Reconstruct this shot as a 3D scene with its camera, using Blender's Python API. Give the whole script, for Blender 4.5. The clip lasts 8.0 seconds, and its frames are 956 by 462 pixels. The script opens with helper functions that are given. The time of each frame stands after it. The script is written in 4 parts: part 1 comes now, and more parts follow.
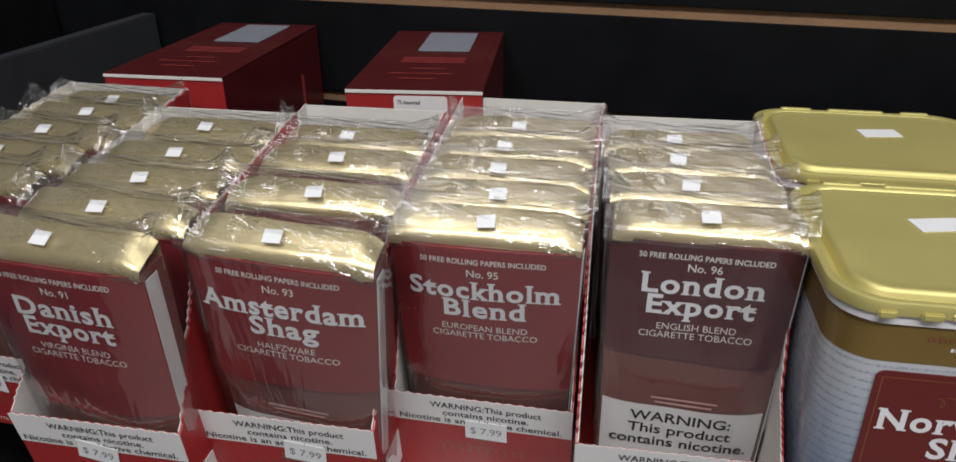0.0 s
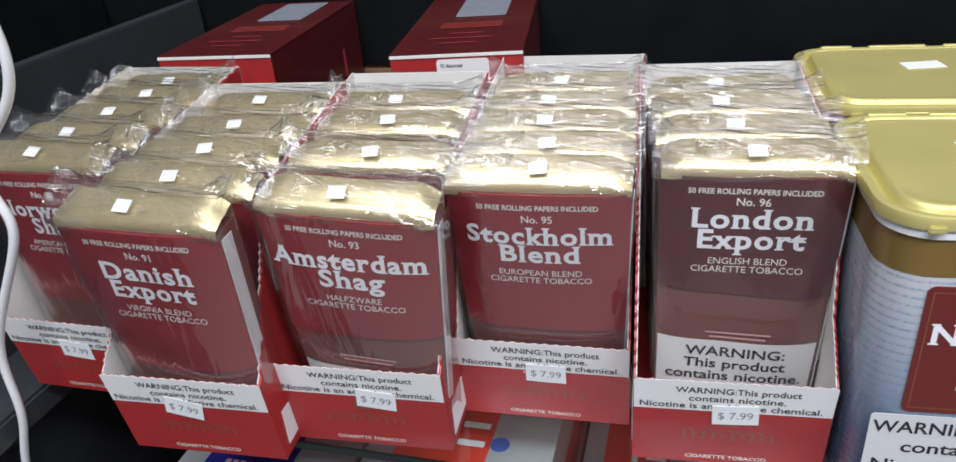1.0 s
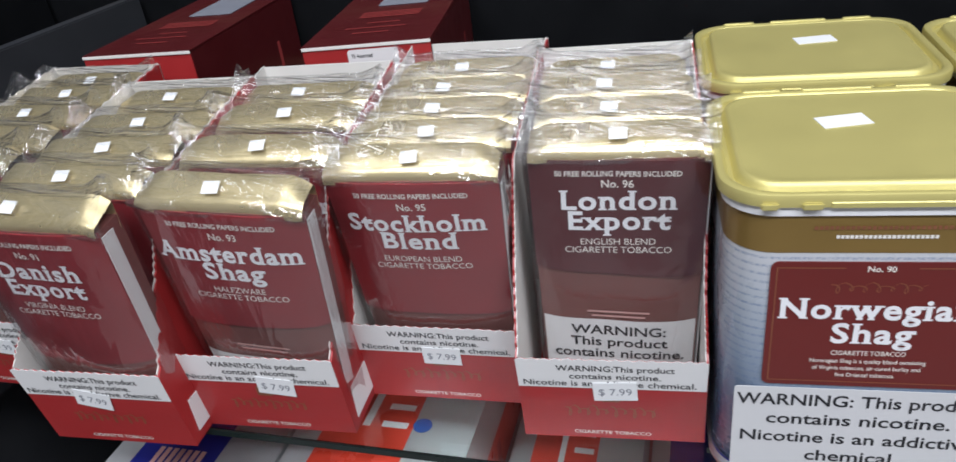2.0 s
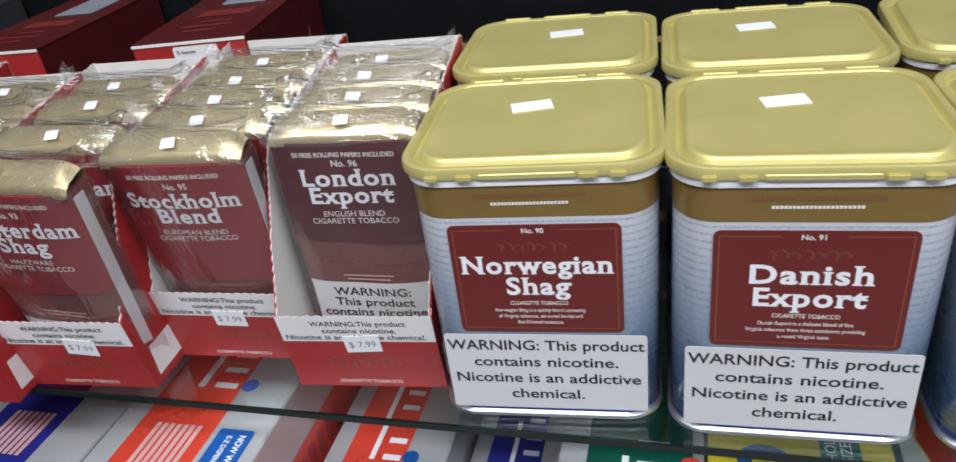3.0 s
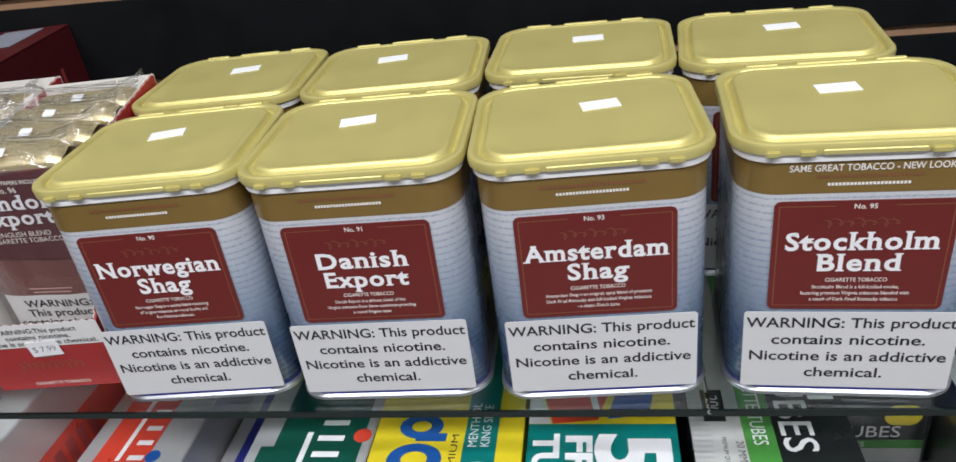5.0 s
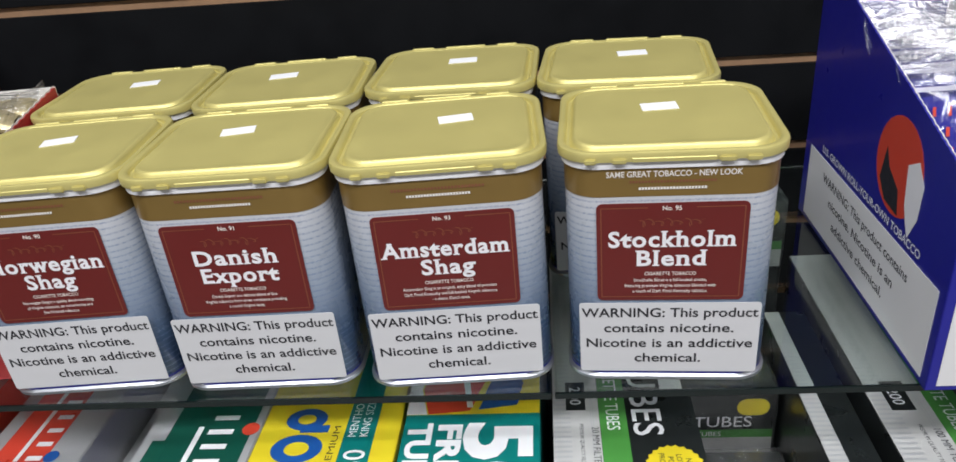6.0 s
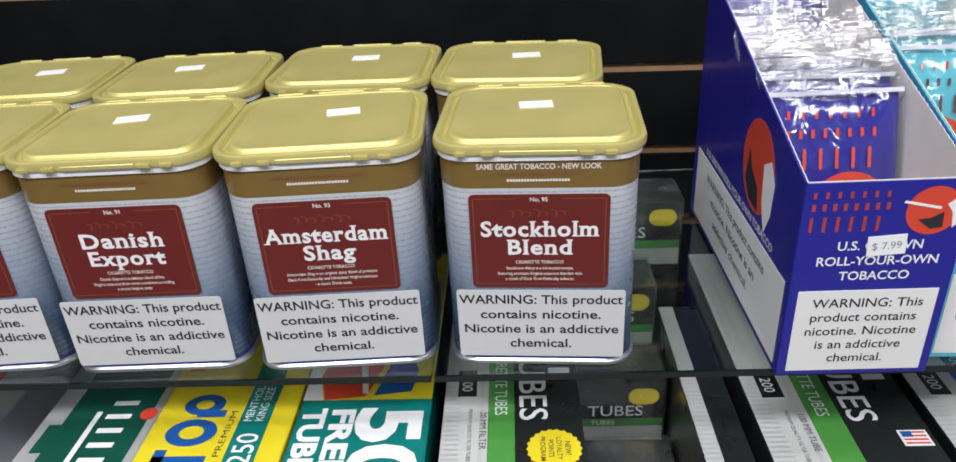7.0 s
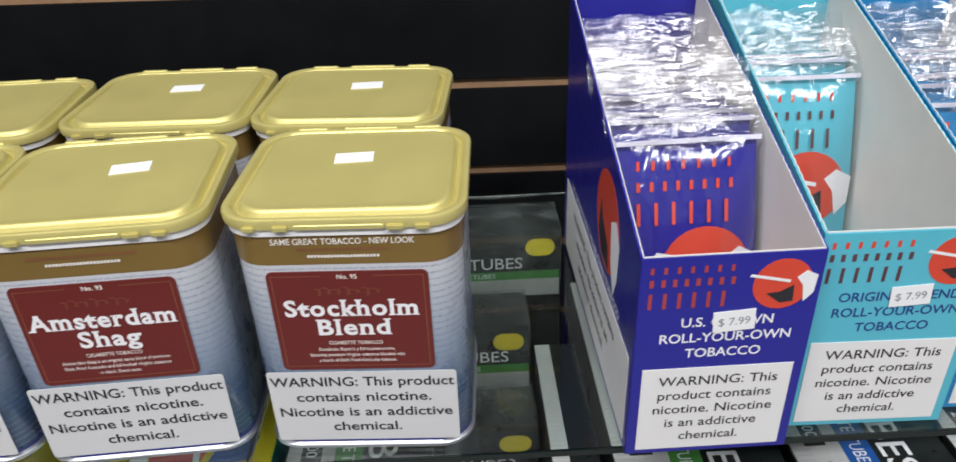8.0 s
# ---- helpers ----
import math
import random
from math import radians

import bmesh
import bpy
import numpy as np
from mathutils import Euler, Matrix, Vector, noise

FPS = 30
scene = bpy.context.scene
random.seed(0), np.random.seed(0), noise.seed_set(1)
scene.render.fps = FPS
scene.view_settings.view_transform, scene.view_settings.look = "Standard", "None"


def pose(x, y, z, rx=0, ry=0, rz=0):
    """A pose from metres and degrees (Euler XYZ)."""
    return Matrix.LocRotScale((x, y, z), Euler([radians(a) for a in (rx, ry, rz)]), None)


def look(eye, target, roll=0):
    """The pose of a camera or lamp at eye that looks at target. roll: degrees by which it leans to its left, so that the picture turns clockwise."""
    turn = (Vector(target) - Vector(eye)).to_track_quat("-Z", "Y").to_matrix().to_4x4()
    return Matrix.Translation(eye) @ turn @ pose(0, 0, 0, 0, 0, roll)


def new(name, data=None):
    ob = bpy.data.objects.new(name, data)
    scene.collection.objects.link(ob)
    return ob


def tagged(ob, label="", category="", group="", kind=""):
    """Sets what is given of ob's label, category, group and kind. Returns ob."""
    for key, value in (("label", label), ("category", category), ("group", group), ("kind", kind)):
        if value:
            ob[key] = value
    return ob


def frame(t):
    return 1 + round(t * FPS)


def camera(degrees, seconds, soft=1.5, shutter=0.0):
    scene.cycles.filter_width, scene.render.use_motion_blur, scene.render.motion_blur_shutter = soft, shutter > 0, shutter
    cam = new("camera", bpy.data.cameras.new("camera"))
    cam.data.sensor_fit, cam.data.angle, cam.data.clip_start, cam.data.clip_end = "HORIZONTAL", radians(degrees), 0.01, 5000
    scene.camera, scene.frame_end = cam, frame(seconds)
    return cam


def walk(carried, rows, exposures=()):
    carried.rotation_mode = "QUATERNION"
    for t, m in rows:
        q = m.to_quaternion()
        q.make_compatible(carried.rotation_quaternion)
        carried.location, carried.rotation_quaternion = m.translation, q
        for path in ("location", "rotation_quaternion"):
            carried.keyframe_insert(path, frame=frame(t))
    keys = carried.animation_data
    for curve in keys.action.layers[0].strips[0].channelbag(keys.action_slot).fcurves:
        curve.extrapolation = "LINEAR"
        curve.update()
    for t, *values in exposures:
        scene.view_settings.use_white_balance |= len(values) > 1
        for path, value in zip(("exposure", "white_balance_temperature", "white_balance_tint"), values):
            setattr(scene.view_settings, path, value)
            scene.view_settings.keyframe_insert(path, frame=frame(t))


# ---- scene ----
cam = camera(64.3, 8.0, shutter=0.12)
PATH = [
    (0, (0.074, -0.233, 0.273), (-0.368, 1.503, -0.615), -0.6),
    (0.5, (0.074, -0.247, 0.264), (-0.403, 1.453, -0.674), -2.4),
    (1, (0.071, -0.252, 0.268), (-0.46, 1.435, -0.667), -5.1),
    (1.2, (0.066, -0.25, 0.268), (-0.498, 1.421, -0.675), -5.9),
    (2.3, (0.167, -0.242, 0.269), (-0.384, 1.41, -0.715), -7.8),
    (2.5, (0.191, -0.246, 0.27), (-0.348, 1.404, -0.724), -7.5),
    (3, (0.256, -0.26, 0.274), (-0.273, 1.385, -0.734), -8.1),
    (3.5, (0.314, -0.27, 0.274), (-0.163, 1.389, -0.737), -8.1),
    (4, (0.363, -0.283, 0.273), (-0.07, 1.379, -0.752), -8.5),
    (4.5, (0.397, -0.293, 0.278), (0.019, 1.394, -0.727), -8.0),
    (4.7, (0.411, -0.294, 0.28), (0.031, 1.398, -0.716), -8.5),
    (5.8, (0.461, -0.324, 0.28), (0.275, 1.436, -0.651), -5.6),
    (6, (0.478, -0.334, 0.284), (0.271, 1.42, -0.654), -5.8),
    (6.5, (0.502, -0.35, 0.282), (0.369, 1.425, -0.63), -4.6),
    (7, (0.524, -0.353, 0.282), (0.419, 1.413, -0.651), -3.3),
    (7.5, (0.537, -0.32, 0.284), (0.497, 1.436, -0.673), -3.2),
    (8, (0.591, -0.283, 0.299), (0.623, 1.445, -0.706), -2.3),
]
walk(cam, [(t, look(eye, target, roll)) for t, eye, target, roll in PATH],
     [(0, -1.32, 6300, 10), (0.5, -0.9, 6050, 10), (1, -0.70, 5850, 10), (2.5, -0.78, 5850, 10), (4.5, -0.78, 6050, 10), (7, -0.75, 6200, 10), (8, -0.74, 6250, 10)])

# ---- world and light ----
world = bpy.data.worlds.new("shop")
scene.world = world
world.use_nodes = True
world.node_tree.nodes["Background"].inputs[0].default_value = (0.55, 0.62, 0.72, 1)
world.node_tree.nodes["Background"].inputs[1].default_value = 0.025


def area_lamp(name, x, y, z, w, d, power, rx=0):
    data = bpy.data.lights.new(name, "AREA")
    data.shape, data.size, data.size_y, data.energy, data.color = "RECTANGLE", w, d, power, (1.0, 0.975, 0.955)
    ob = new(name, data)
    ob.matrix_world = pose(x, y, z, rx, 0, 0)
    return ob


CEIL, LAMP_Y = 1.62, -1.0
# Ceiling lights out of view; the overhead pair is added to brighten lids and foil.
LIGHTS = [(-0.05, LAMP_Y, 54), (1.30, LAMP_Y, 47), (-0.05, -0.22, 12), (1.30, -0.22, 11)]
for lx, ly, watts in LIGHTS:
    area_lamp("unseen_tube_lamp", lx, ly, CEIL - 0.06, 1.15, 0.26, watts)


# ---- materials ----
def mat(name, color, rough=0.5, metal=0.0, vary=0.08, scale=60.0, bump=0.0, bump_scale=400.0, coat=0.0, spec=0.5):
    """A surface with colour variation at two scales and fine relief."""
    m = bpy.data.materials.new(name)
    m.use_nodes = True
    nt = m.node_tree
    p = nt.nodes["Principled BSDF"]
    p.inputs["Roughness"].default_value = rough
    p.inputs["Metallic"].default_value = metal
    p.inputs["Coat Weight"].default_value = coat
    p.inputs["Coat Roughness"].default_value = 0.12
    p.inputs["Specular IOR Level"].default_value = spec
    co = nt.nodes.new("ShaderNodeTexCoord")
    n1 = nt.nodes.new("ShaderNodeTexNoise")
    n1.inputs["Scale"].default_value, n1.inputs["Detail"].default_value = scale, 6
    n2 = nt.nodes.new("ShaderNodeTexNoise")
    n2.inputs["Scale"].default_value = scale * 0.17
    nt.links.new(co.outputs["Object"], n1.inputs["Vector"])
    nt.links.new(co.outputs["Object"], n2.inputs["Vector"])
    mx = nt.nodes.new("ShaderNodeMath")
    mx.operation = "ADD"
    nt.links.new(n1.outputs[0], mx.inputs[0])
    nt.links.new(n2.outputs[0], mx.inputs[1])
    mr = nt.nodes.new("ShaderNodeMapRange")
    mr.inputs[1].default_value, mr.inputs[2].default_value = 0.6, 1.4
    mr.inputs[3].default_value, mr.inputs[4].default_value = 1 - vary, 1 + vary
    nt.links.new(mx.outputs[0], mr.inputs[0])
    hs = nt.nodes.new("ShaderNodeHueSaturation")
    hs.inputs["Color"].default_value = (*color, 1)
    nt.links.new(mr.outputs[0], hs.inputs["Value"])
    nt.links.new(hs.outputs[0], p.inputs["Base Color"])
    rr = nt.nodes.new("ShaderNodeMapRange")
    rr.inputs[1].default_value, rr.inputs[2].default_value = 0.3, 0.7
    rr.inputs[3].default_value, rr.inputs[4].default_value = rough * 0.85, min(1, rough * 1.15)
    nt.links.new(n1.outputs[0], rr.inputs[0])
    nt.links.new(rr.outputs[0], p.inputs["Roughness"])
    if bump:
        nb = nt.nodes.new("ShaderNodeTexNoise")
        nb.inputs["Scale"].default_value, nb.inputs["Detail"].default_value = bump_scale, 4
        nt.links.new(co.outputs["Object"], nb.inputs["Vector"])
        b = nt.nodes.new("ShaderNodeBump")
        b.inputs["Strength"].default_value, b.inputs["Distance"].default_value = bump, 0.001
        nt.links.new(nb.outputs[0], b.inputs["Height"])
        nt.links.new(b.outputs[0], p.inputs["Normal"])
    return m


def clear_film(name, tint=(1, 1, 1), rough=0.07, crinkle=0.6, scale=90.0, base=0.06, top=0.55, streak=1.0, milk=0.0, tall=1.0, ridged=False):
    """Crinkled clear wrap: lets light through and shines along its creases."""
    m = bpy.data.materials.new(name)
    m.use_nodes = True
    nt = m.node_tree
    nt.nodes.clear()
    out = nt.nodes.new("ShaderNodeOutputMaterial")
    tr = nt.nodes.new("ShaderNodeBsdfTransparent")
    tr.inputs[0].default_value = (*tint, 1)
    gl = nt.nodes.new("ShaderNodeBsdfGlossy")
    gl.inputs["Roughness"].default_value = rough
    co = nt.nodes.new("ShaderNodeTexCoord")
    vo = nt.nodes.new("ShaderNodeTexNoise")
    vo.inputs["Scale"].default_value, vo.inputs["Detail"].default_value = scale, 3
    vo.inputs["Distortion"].default_value = 1.5
    mp = nt.nodes.new("ShaderNodeMapping")
    mp.inputs["Scale"].default_value = (streak, 1, tall)
    nt.links.new(co.outputs["Object"], mp.inputs["Vector"])
    nt.links.new(mp.outputs[0], vo.inputs["Vector"])
    b = nt.nodes.new("ShaderNodeBump")
    b.inputs["Strength"].default_value, b.inputs["Distance"].default_value = crinkle, 0.004
    height = vo.outputs[0]
    if ridged:
        off = nt.nodes.new("ShaderNodeMath")
        off.operation, off.inputs[1].default_value = "SUBTRACT", 0.5
        nt.links.new(height, off.inputs[0])
        fold = nt.nodes.new("ShaderNodeMath")
        fold.operation = "ABSOLUTE"
        nt.links.new(off.outputs[0], fold.inputs[0])
        dbl = nt.nodes.new("ShaderNodeMath")
        dbl.operation, dbl.inputs[1].default_value = "MULTIPLY", 1.8
        nt.links.new(fold.outputs[0], dbl.inputs[0])
        height = dbl.outputs[0]
    nt.links.new(height, b.inputs["Height"])
    nt.links.new(b.outputs[0], gl.inputs["Normal"])
    lw = nt.nodes.new("ShaderNodeLayerWeight")
    lw.inputs["Blend"].default_value = 0.5
    nt.links.new(b.outputs[0], lw.inputs["Normal"])
    fr = nt.nodes.new("ShaderNodeMath")
    fr.operation, fr.inputs[1].default_value = "POWER", 3.0
    nt.links.new(lw.outputs["Facing"], fr.inputs[0])
    mr = nt.nodes.new("ShaderNodeMapRange")
    mr.inputs[3].default_value, mr.inputs[4].default_value = base, top
    nt.links.new(fr.outputs[0], mr.inputs[0])
    mix = nt.nodes.new("ShaderNodeMixShader")
    nt.links.new(mr.outputs[0], mix.inputs[0])
    nt.links.new(tr.outputs[0], mix.inputs[1])
    nt.links.new(gl.outputs[0], mix.inputs[2])
    last = mix
    if milk:
        df = nt.nodes.new("ShaderNodeBsdfDiffuse")
        df.inputs[0].default_value = (0.85, 0.86, 0.88, 1)
        tl = nt.nodes.new("ShaderNodeBsdfTranslucent")
        tl.inputs[0].default_value = (0.85, 0.86, 0.88, 1)
        half = nt.nodes.new("ShaderNodeMixShader")
        nt.links.new(df.outputs[0], half.inputs[1])
        nt.links.new(tl.outputs[0], half.inputs[2])
        last = nt.nodes.new("ShaderNodeMixShader")
        cl = nt.nodes.new("ShaderNodeMapRange")
        cl.inputs[1].default_value, cl.inputs[2].default_value = 0.42, 0.66
        cl.inputs[3].default_value, cl.inputs[4].default_value = milk * 0.4, milk * 1.8
        nt.links.new(vo.outputs[0], cl.inputs[0])
        nt.links.new(cl.outputs[0], last.inputs[0])
        nt.links.new(mix.outputs[0], last.inputs[1])
        nt.links.new(half.outputs[0], last.inputs[2])
    nt.links.new(last.outputs[0], out.inputs[0])
    return m


def tin_print():
    """Printed tin wall: white above, fading to slate blue below, with rows of fine script."""
    m = mat("tin_print", (0.8, 0.8, 0.8), 0.28, 0.0, 0.04, 90, coat=0.4)
    nt = m.node_tree
    p = nt.nodes["Principled BSDF"]
    co = nt.nodes.new("ShaderNodeTexCoord")
    sep = nt.nodes.new("ShaderNodeSeparateXYZ")
    nt.links.new(co.outputs["Object"], sep.inputs[0])
    mr = nt.nodes.new("ShaderNodeMapRange")
    mr.inputs[1].default_value, mr.inputs[2].default_value = 0.0, 0.115
    nt.links.new(sep.outputs[2], mr.inputs[0])
    cr = nt.nodes.new("ShaderNodeValToRGB")
    el = cr.color_ramp.elements
    el[0].position, el[0].color = 0.0, (0.022, 0.05, 0.13, 1)
    el[1].position, el[1].color = 1.0, (0.56, 0.57, 0.60, 1)
    for pos, c in ((0.3, (0.085, 0.14, 0.24, 1)), (0.55, (0.27, 0.33, 0.43, 1)), (0.8, (0.43, 0.47, 0.53, 1))):
        e = el.new(pos)
        e.color = c
    nt.links.new(mr.outputs[0], cr.inputs[0])
    mul = nt.nodes.new("ShaderNodeMath")
    mul.operation, mul.inputs[1].default_value = "MULTIPLY", 1 / 0.0036
    nt.links.new(sep.outputs[2], mul.inputs[0])
    fra = nt.nodes.new("ShaderNodeMath")
    fra.operation = "FRACT"
    nt.links.new(mul.outputs[0], fra.inputs[0])
    lt = nt.nodes.new("ShaderNodeMath")
    lt.operation, lt.inputs[1].default_value = "LESS_THAN", 0.3
    nt.links.new(fra.outputs[0], lt.inputs[0])
    no = nt.nodes.new("ShaderNodeTexNoise")
    no.inputs["Scale"].default_value = 900
    nt.links.new(co.outputs["Object"], no.inputs["Vector"])
    gt = nt.nodes.new("ShaderNodeMapRange")
    gt.inputs[1].default_value, gt.inputs[2].default_value = 0.4, 0.6
    gt.inputs[3].default_value, gt.inputs[4].default_value = 0.15, 0.6
    nt.links.new(no.outputs[0], gt.inputs[0])
    m2 = nt.nodes.new("ShaderNodeMath")
    m2.operation = "MULTIPLY"
    nt.links.new(lt.outputs[0], m2.inputs[0])
    nt.links.new(gt.outputs[0], m2.inputs[1])
    mix = nt.nodes.new("ShaderNodeMix")
    mix.data_type = "RGBA"
    mix.inputs["B"].default_value = (0.16, 0.22, 0.36, 1)
    nt.links.new(m2.outputs[0], mix.inputs["Factor"])
    nt.links.new(cr.outputs[0], mix.inputs["A"])
    nt.links.new(mix.outputs["Result"], p.inputs["Base Color"])
    return m


def glass_mat():
    m = bpy.data.materials.new("shelf_glass")
    m.use_nodes = True
    p = m.node_tree.nodes["Principled BSDF"]
    p.inputs["Base Color"].default_value = (0.86, 0.95, 0.91, 1)
    p.inputs["Transmission Weight"].default_value = 1
    p.inputs["Roughness"].default_value = 0.01
    p.inputs["IOR"].default_value = 1.5
    return m


# Carton red darkened to stand in for the shade on the rear cartons.
SHADED_RED = mat("shaded_red_card", (0.080, 0.008, 0.010), 0.4, 0, 0.08, 60, 0.08, 600, coat=0.15)
# London pouch's plum tone, with the dimness of its shaded spot mixed in.
PLUM_SHADED = mat("plum_shaded_print", (0.095, 0.024, 0.029), 0.38, 0, 0.06, 70, 0.06, 500, coat=0.25)
RED = mat("red_print", (0.24, 0.027, 0.034), 0.38, 0, 0.06, 70, 0.06, 500, coat=0.25)
CARD_RED = mat("red_card", (0.36, 0.024, 0.025), 0.42, 0, 0.08, 60, 0.08, 600, coat=0.15)
PANEL_RED = mat("panel_red", (0.13, 0.013, 0.011), 0.35, 0, 0.05, 70, coat=0.3)
WHITE_CARD = mat("white_card", (0.74, 0.72, 0.68), 0.7, 0, 0.05, 70, 0.12, 900)
LABEL = mat("white_label", (0.75, 0.745, 0.74), 0.45, 0, 0.02, 50, 0.03, 700)
TIN_LABEL = mat("tin_label", (0.61, 0.61, 0.62), 0.4, 0, 0.02, 50, 0.03, 700)
# White carton stripes, greyed to stand in for shade beneath the glass.
TUBE_SHADED = mat("shaded_white_card", (0.50, 0.50, 0.49), 0.5, 0, 0.06, 60, coat=0.2)
PRICE = mat("price_paper", (0.82, 0.83, 0.84), 0.55, 0, 0.03, 80)
INK = mat("black_ink", (0.02, 0.02, 0.025), 0.5, 0, 0.1, 200)
GREY_INK = mat("grey_ink", (0.22, 0.23, 0.27), 0.6, 0, 0.1, 300)
CREAM = mat("cream_ink", (0.80, 0.76, 0.70), 0.5, 0, 0.05, 200)
PINK_INK = mat("pink_ink", (0.62, 0.36, 0.33), 0.5, 0, 0.05, 200)
BRONZE_INK = mat("bronze_ink", (0.26, 0.10, 0.05), 0.4, 0.2, 0.15, 300)
GOLD_LID = mat("gold_lid", (0.62, 0.55, 0.20), 0.38, 0.40, 0.04, 40, 0.04, 300)
GOLD_BAND = mat("gold_band", (0.26, 0.165, 0.045), 0.32, 0.35, 0.06, 60, coat=0.3)
FOIL = mat("gold_foil", (0.74, 0.63, 0.36), 0.30, 0.75, 0.08, 60, 0.35, 70)
UNDER = mat("brown_red_print", (0.17, 0.062, 0.055), 0.4, 0, 0.08, 70, 0.06, 500, coat=0.2)
STEEL = mat("bare_tin", (0.42, 0.43, 0.46), 0.38, 0.9, 0.05, 80)
WHITE_TIN = mat("white_enamel", (0.80, 0.80, 0.81), 0.3, 0, 0.03, 80)
TIN = tin_print()
FILM = clear_film("cellophane", base=0.13, top=1.0, crinkle=0.85, scale=100, rough=0.06, streak=0.16, milk=0.05, ridged=True)
SEAM = mat("seam_plastic", (0.62, 0.62, 0.72), 0.2, 0, 0.25, 120)
BAG = clear_film("clear_bag", base=0.11, top=1.0, crinkle=0.5, scale=60, rough=0.09, streak=0.2, milk=0.06, ridged=True)
FRONT_FILM = clear_film("bag_front", base=0.07, top=0.9, crinkle=0.9, scale=48, rough=0.13, tall=0.3)
WRAP = clear_film("shrink_wrap", base=0.09, top=0.9, crinkle=0.35, scale=40, rough=0.10, milk=0.07)
SLEEVE = clear_film("pouch_sleeve", base=0.10, top=1.0, crinkle=0.5, scale=40, rough=0.07, milk=0.01, tall=0.3)
GLASS = glass_mat()
EDGE = mat("glass_edge", (0.008, 0.014, 0.013), 0.15, 0, 0.1, 60)
BLACK_SLAT = mat("black_laminate", (0.005, 0.0055, 0.0065), 0.6, 0, 0.25, 30, 0.05, 200, spec=0.12)
MDF = mat("raw_board", (0.34, 0.20, 0.11), 0.8, 0, 0.18, 120, 0.3, 500)
DARK_GREY = mat("charcoal_panel", (0.034, 0.036, 0.041), 0.45, 0, 0.15, 40, 0.05, 200)
CABLE = mat("white_pvc", (0.80, 0.80, 0.80), 0.35, 0, 0.03, 60)
BLUE = mat("blue_card", (0.016, 0.016, 0.27), 0.32, 0, 0.05, 50, 0.04, 400, coat=0.35)
NAVY = mat("navy_card", (0.02, 0.025, 0.22), 0.35, 0, 0.05, 50, coat=0.3)
TEAL = mat("aqua_card", (0.10, 0.46, 0.58), 0.34, 0, 0.05, 50, 0.04, 400, coat=0.3)
SEA = mat("sea_blue_card", (0.015, 0.20, 0.45), 0.34, 0, 0.05, 50, coat=0.3)
ORANGE = mat("orange_red", (0.62, 0.06, 0.03), 0.4, 0, 0.05, 60, coat=0.2)
DULL_RED = mat("dull_red_ink", (0.36, 0.05, 0.05), 0.4, 0, 0.08, 90)
BROWN_INK = mat("brown_ink", (0.10, 0.04, 0.05), 0.4, 0, 0.08, 90)
NAVY_INK = mat("navy_ink", (0.02, 0.05, 0.22), 0.4, 0, 0.05, 90)
WHITE_INK = mat("white_ink", (0.80, 0.80, 0.82), 0.45, 0, 0.03, 90)
CARTON_RED = mat("carton_red", (0.60, 0.055, 0.03), 0.3, 0, 0.06, 40, coat=0.4)
SILVER = mat("silver_print", (0.46, 0.47, 0.48), 0.35, 0.25, 0.06, 50, coat=0.3)
PINE = mat("pine_green", (0.007, 0.075, 0.05), 0.35, 0, 0.06, 50, coat=0.3)
YELLOW = mat("yellow_card", (0.72, 0.58, 0.02), 0.35, 0, 0.05, 50, coat=0.3)
JADE = mat("jade_card", (0.006, 0.17, 0.155), 0.35, 0, 0.05, 50, coat=0.3)
LEAF = mat("leaf_green", (0.07, 0.27, 0.05), 0.4, 0, 0.05, 50, coat=0.3)
BLACK_CARD = mat("black_card", (0.015, 0.018, 0.018), 0.3, 0, 0.1, 50, coat=0.4)
ROYAL = mat("royal_blue", (0.015, 0.09, 0.34), 0.35, 0, 0.05, 50, coat=0.3)
FLOOR = mat("floor_tile", (0.34, 0.33, 0.32), 0.5, 0, 0.15, 3)
PAINT = mat("wall_paint", (0.35, 0.34, 0.33), 0.8, 0, 0.06, 4)
TILE = mat("ceiling_tile", (0.72, 0.71, 0.69), 0.9, 0, 0.08, 8, 0.3, 90)


# ---- building helpers ----
def mesh_object(name, bm, material, smooth=False):
    me = bpy.data.meshes.new(name)
    bmesh.ops.recalc_face_normals(bm, faces=bm.faces)
    bm.to_mesh(me)
    bm.free()
    me.materials.append(material)
    if smooth:
        for f in me.polygons:
            f.use_smooth = True
        me.set_sharp_from_angle(angle=radians(40))
    return new(name, me)


def part(name, bm, material, parent, label="", smooth=False):
    ob = mesh_object(name, bm, material, smooth)
    ob.parent = parent
    if label:
        ob["label"] = label
    return ob


def block(x0, x1, y0, y1, z0, z1, bevel=0.0, bm=None):
    bm = bm or bmesh.new()
    r = bmesh.ops.create_cube(bm, size=1)
    for v in r["verts"]:
        v.co = Vector(((x0 + x1) / 2 + v.co.x * (x1 - x0), (y0 + y1) / 2 + v.co.y * (y1 - y0), (z0 + z1) / 2 + v.co.z * (z1 - z0)))
    if bevel:
        es = {e for v in r["verts"] for e in v.link_edges}
        bmesh.ops.bevel(bm, geom=list(es), offset=bevel, segments=2, affect="EDGES")
    return bm


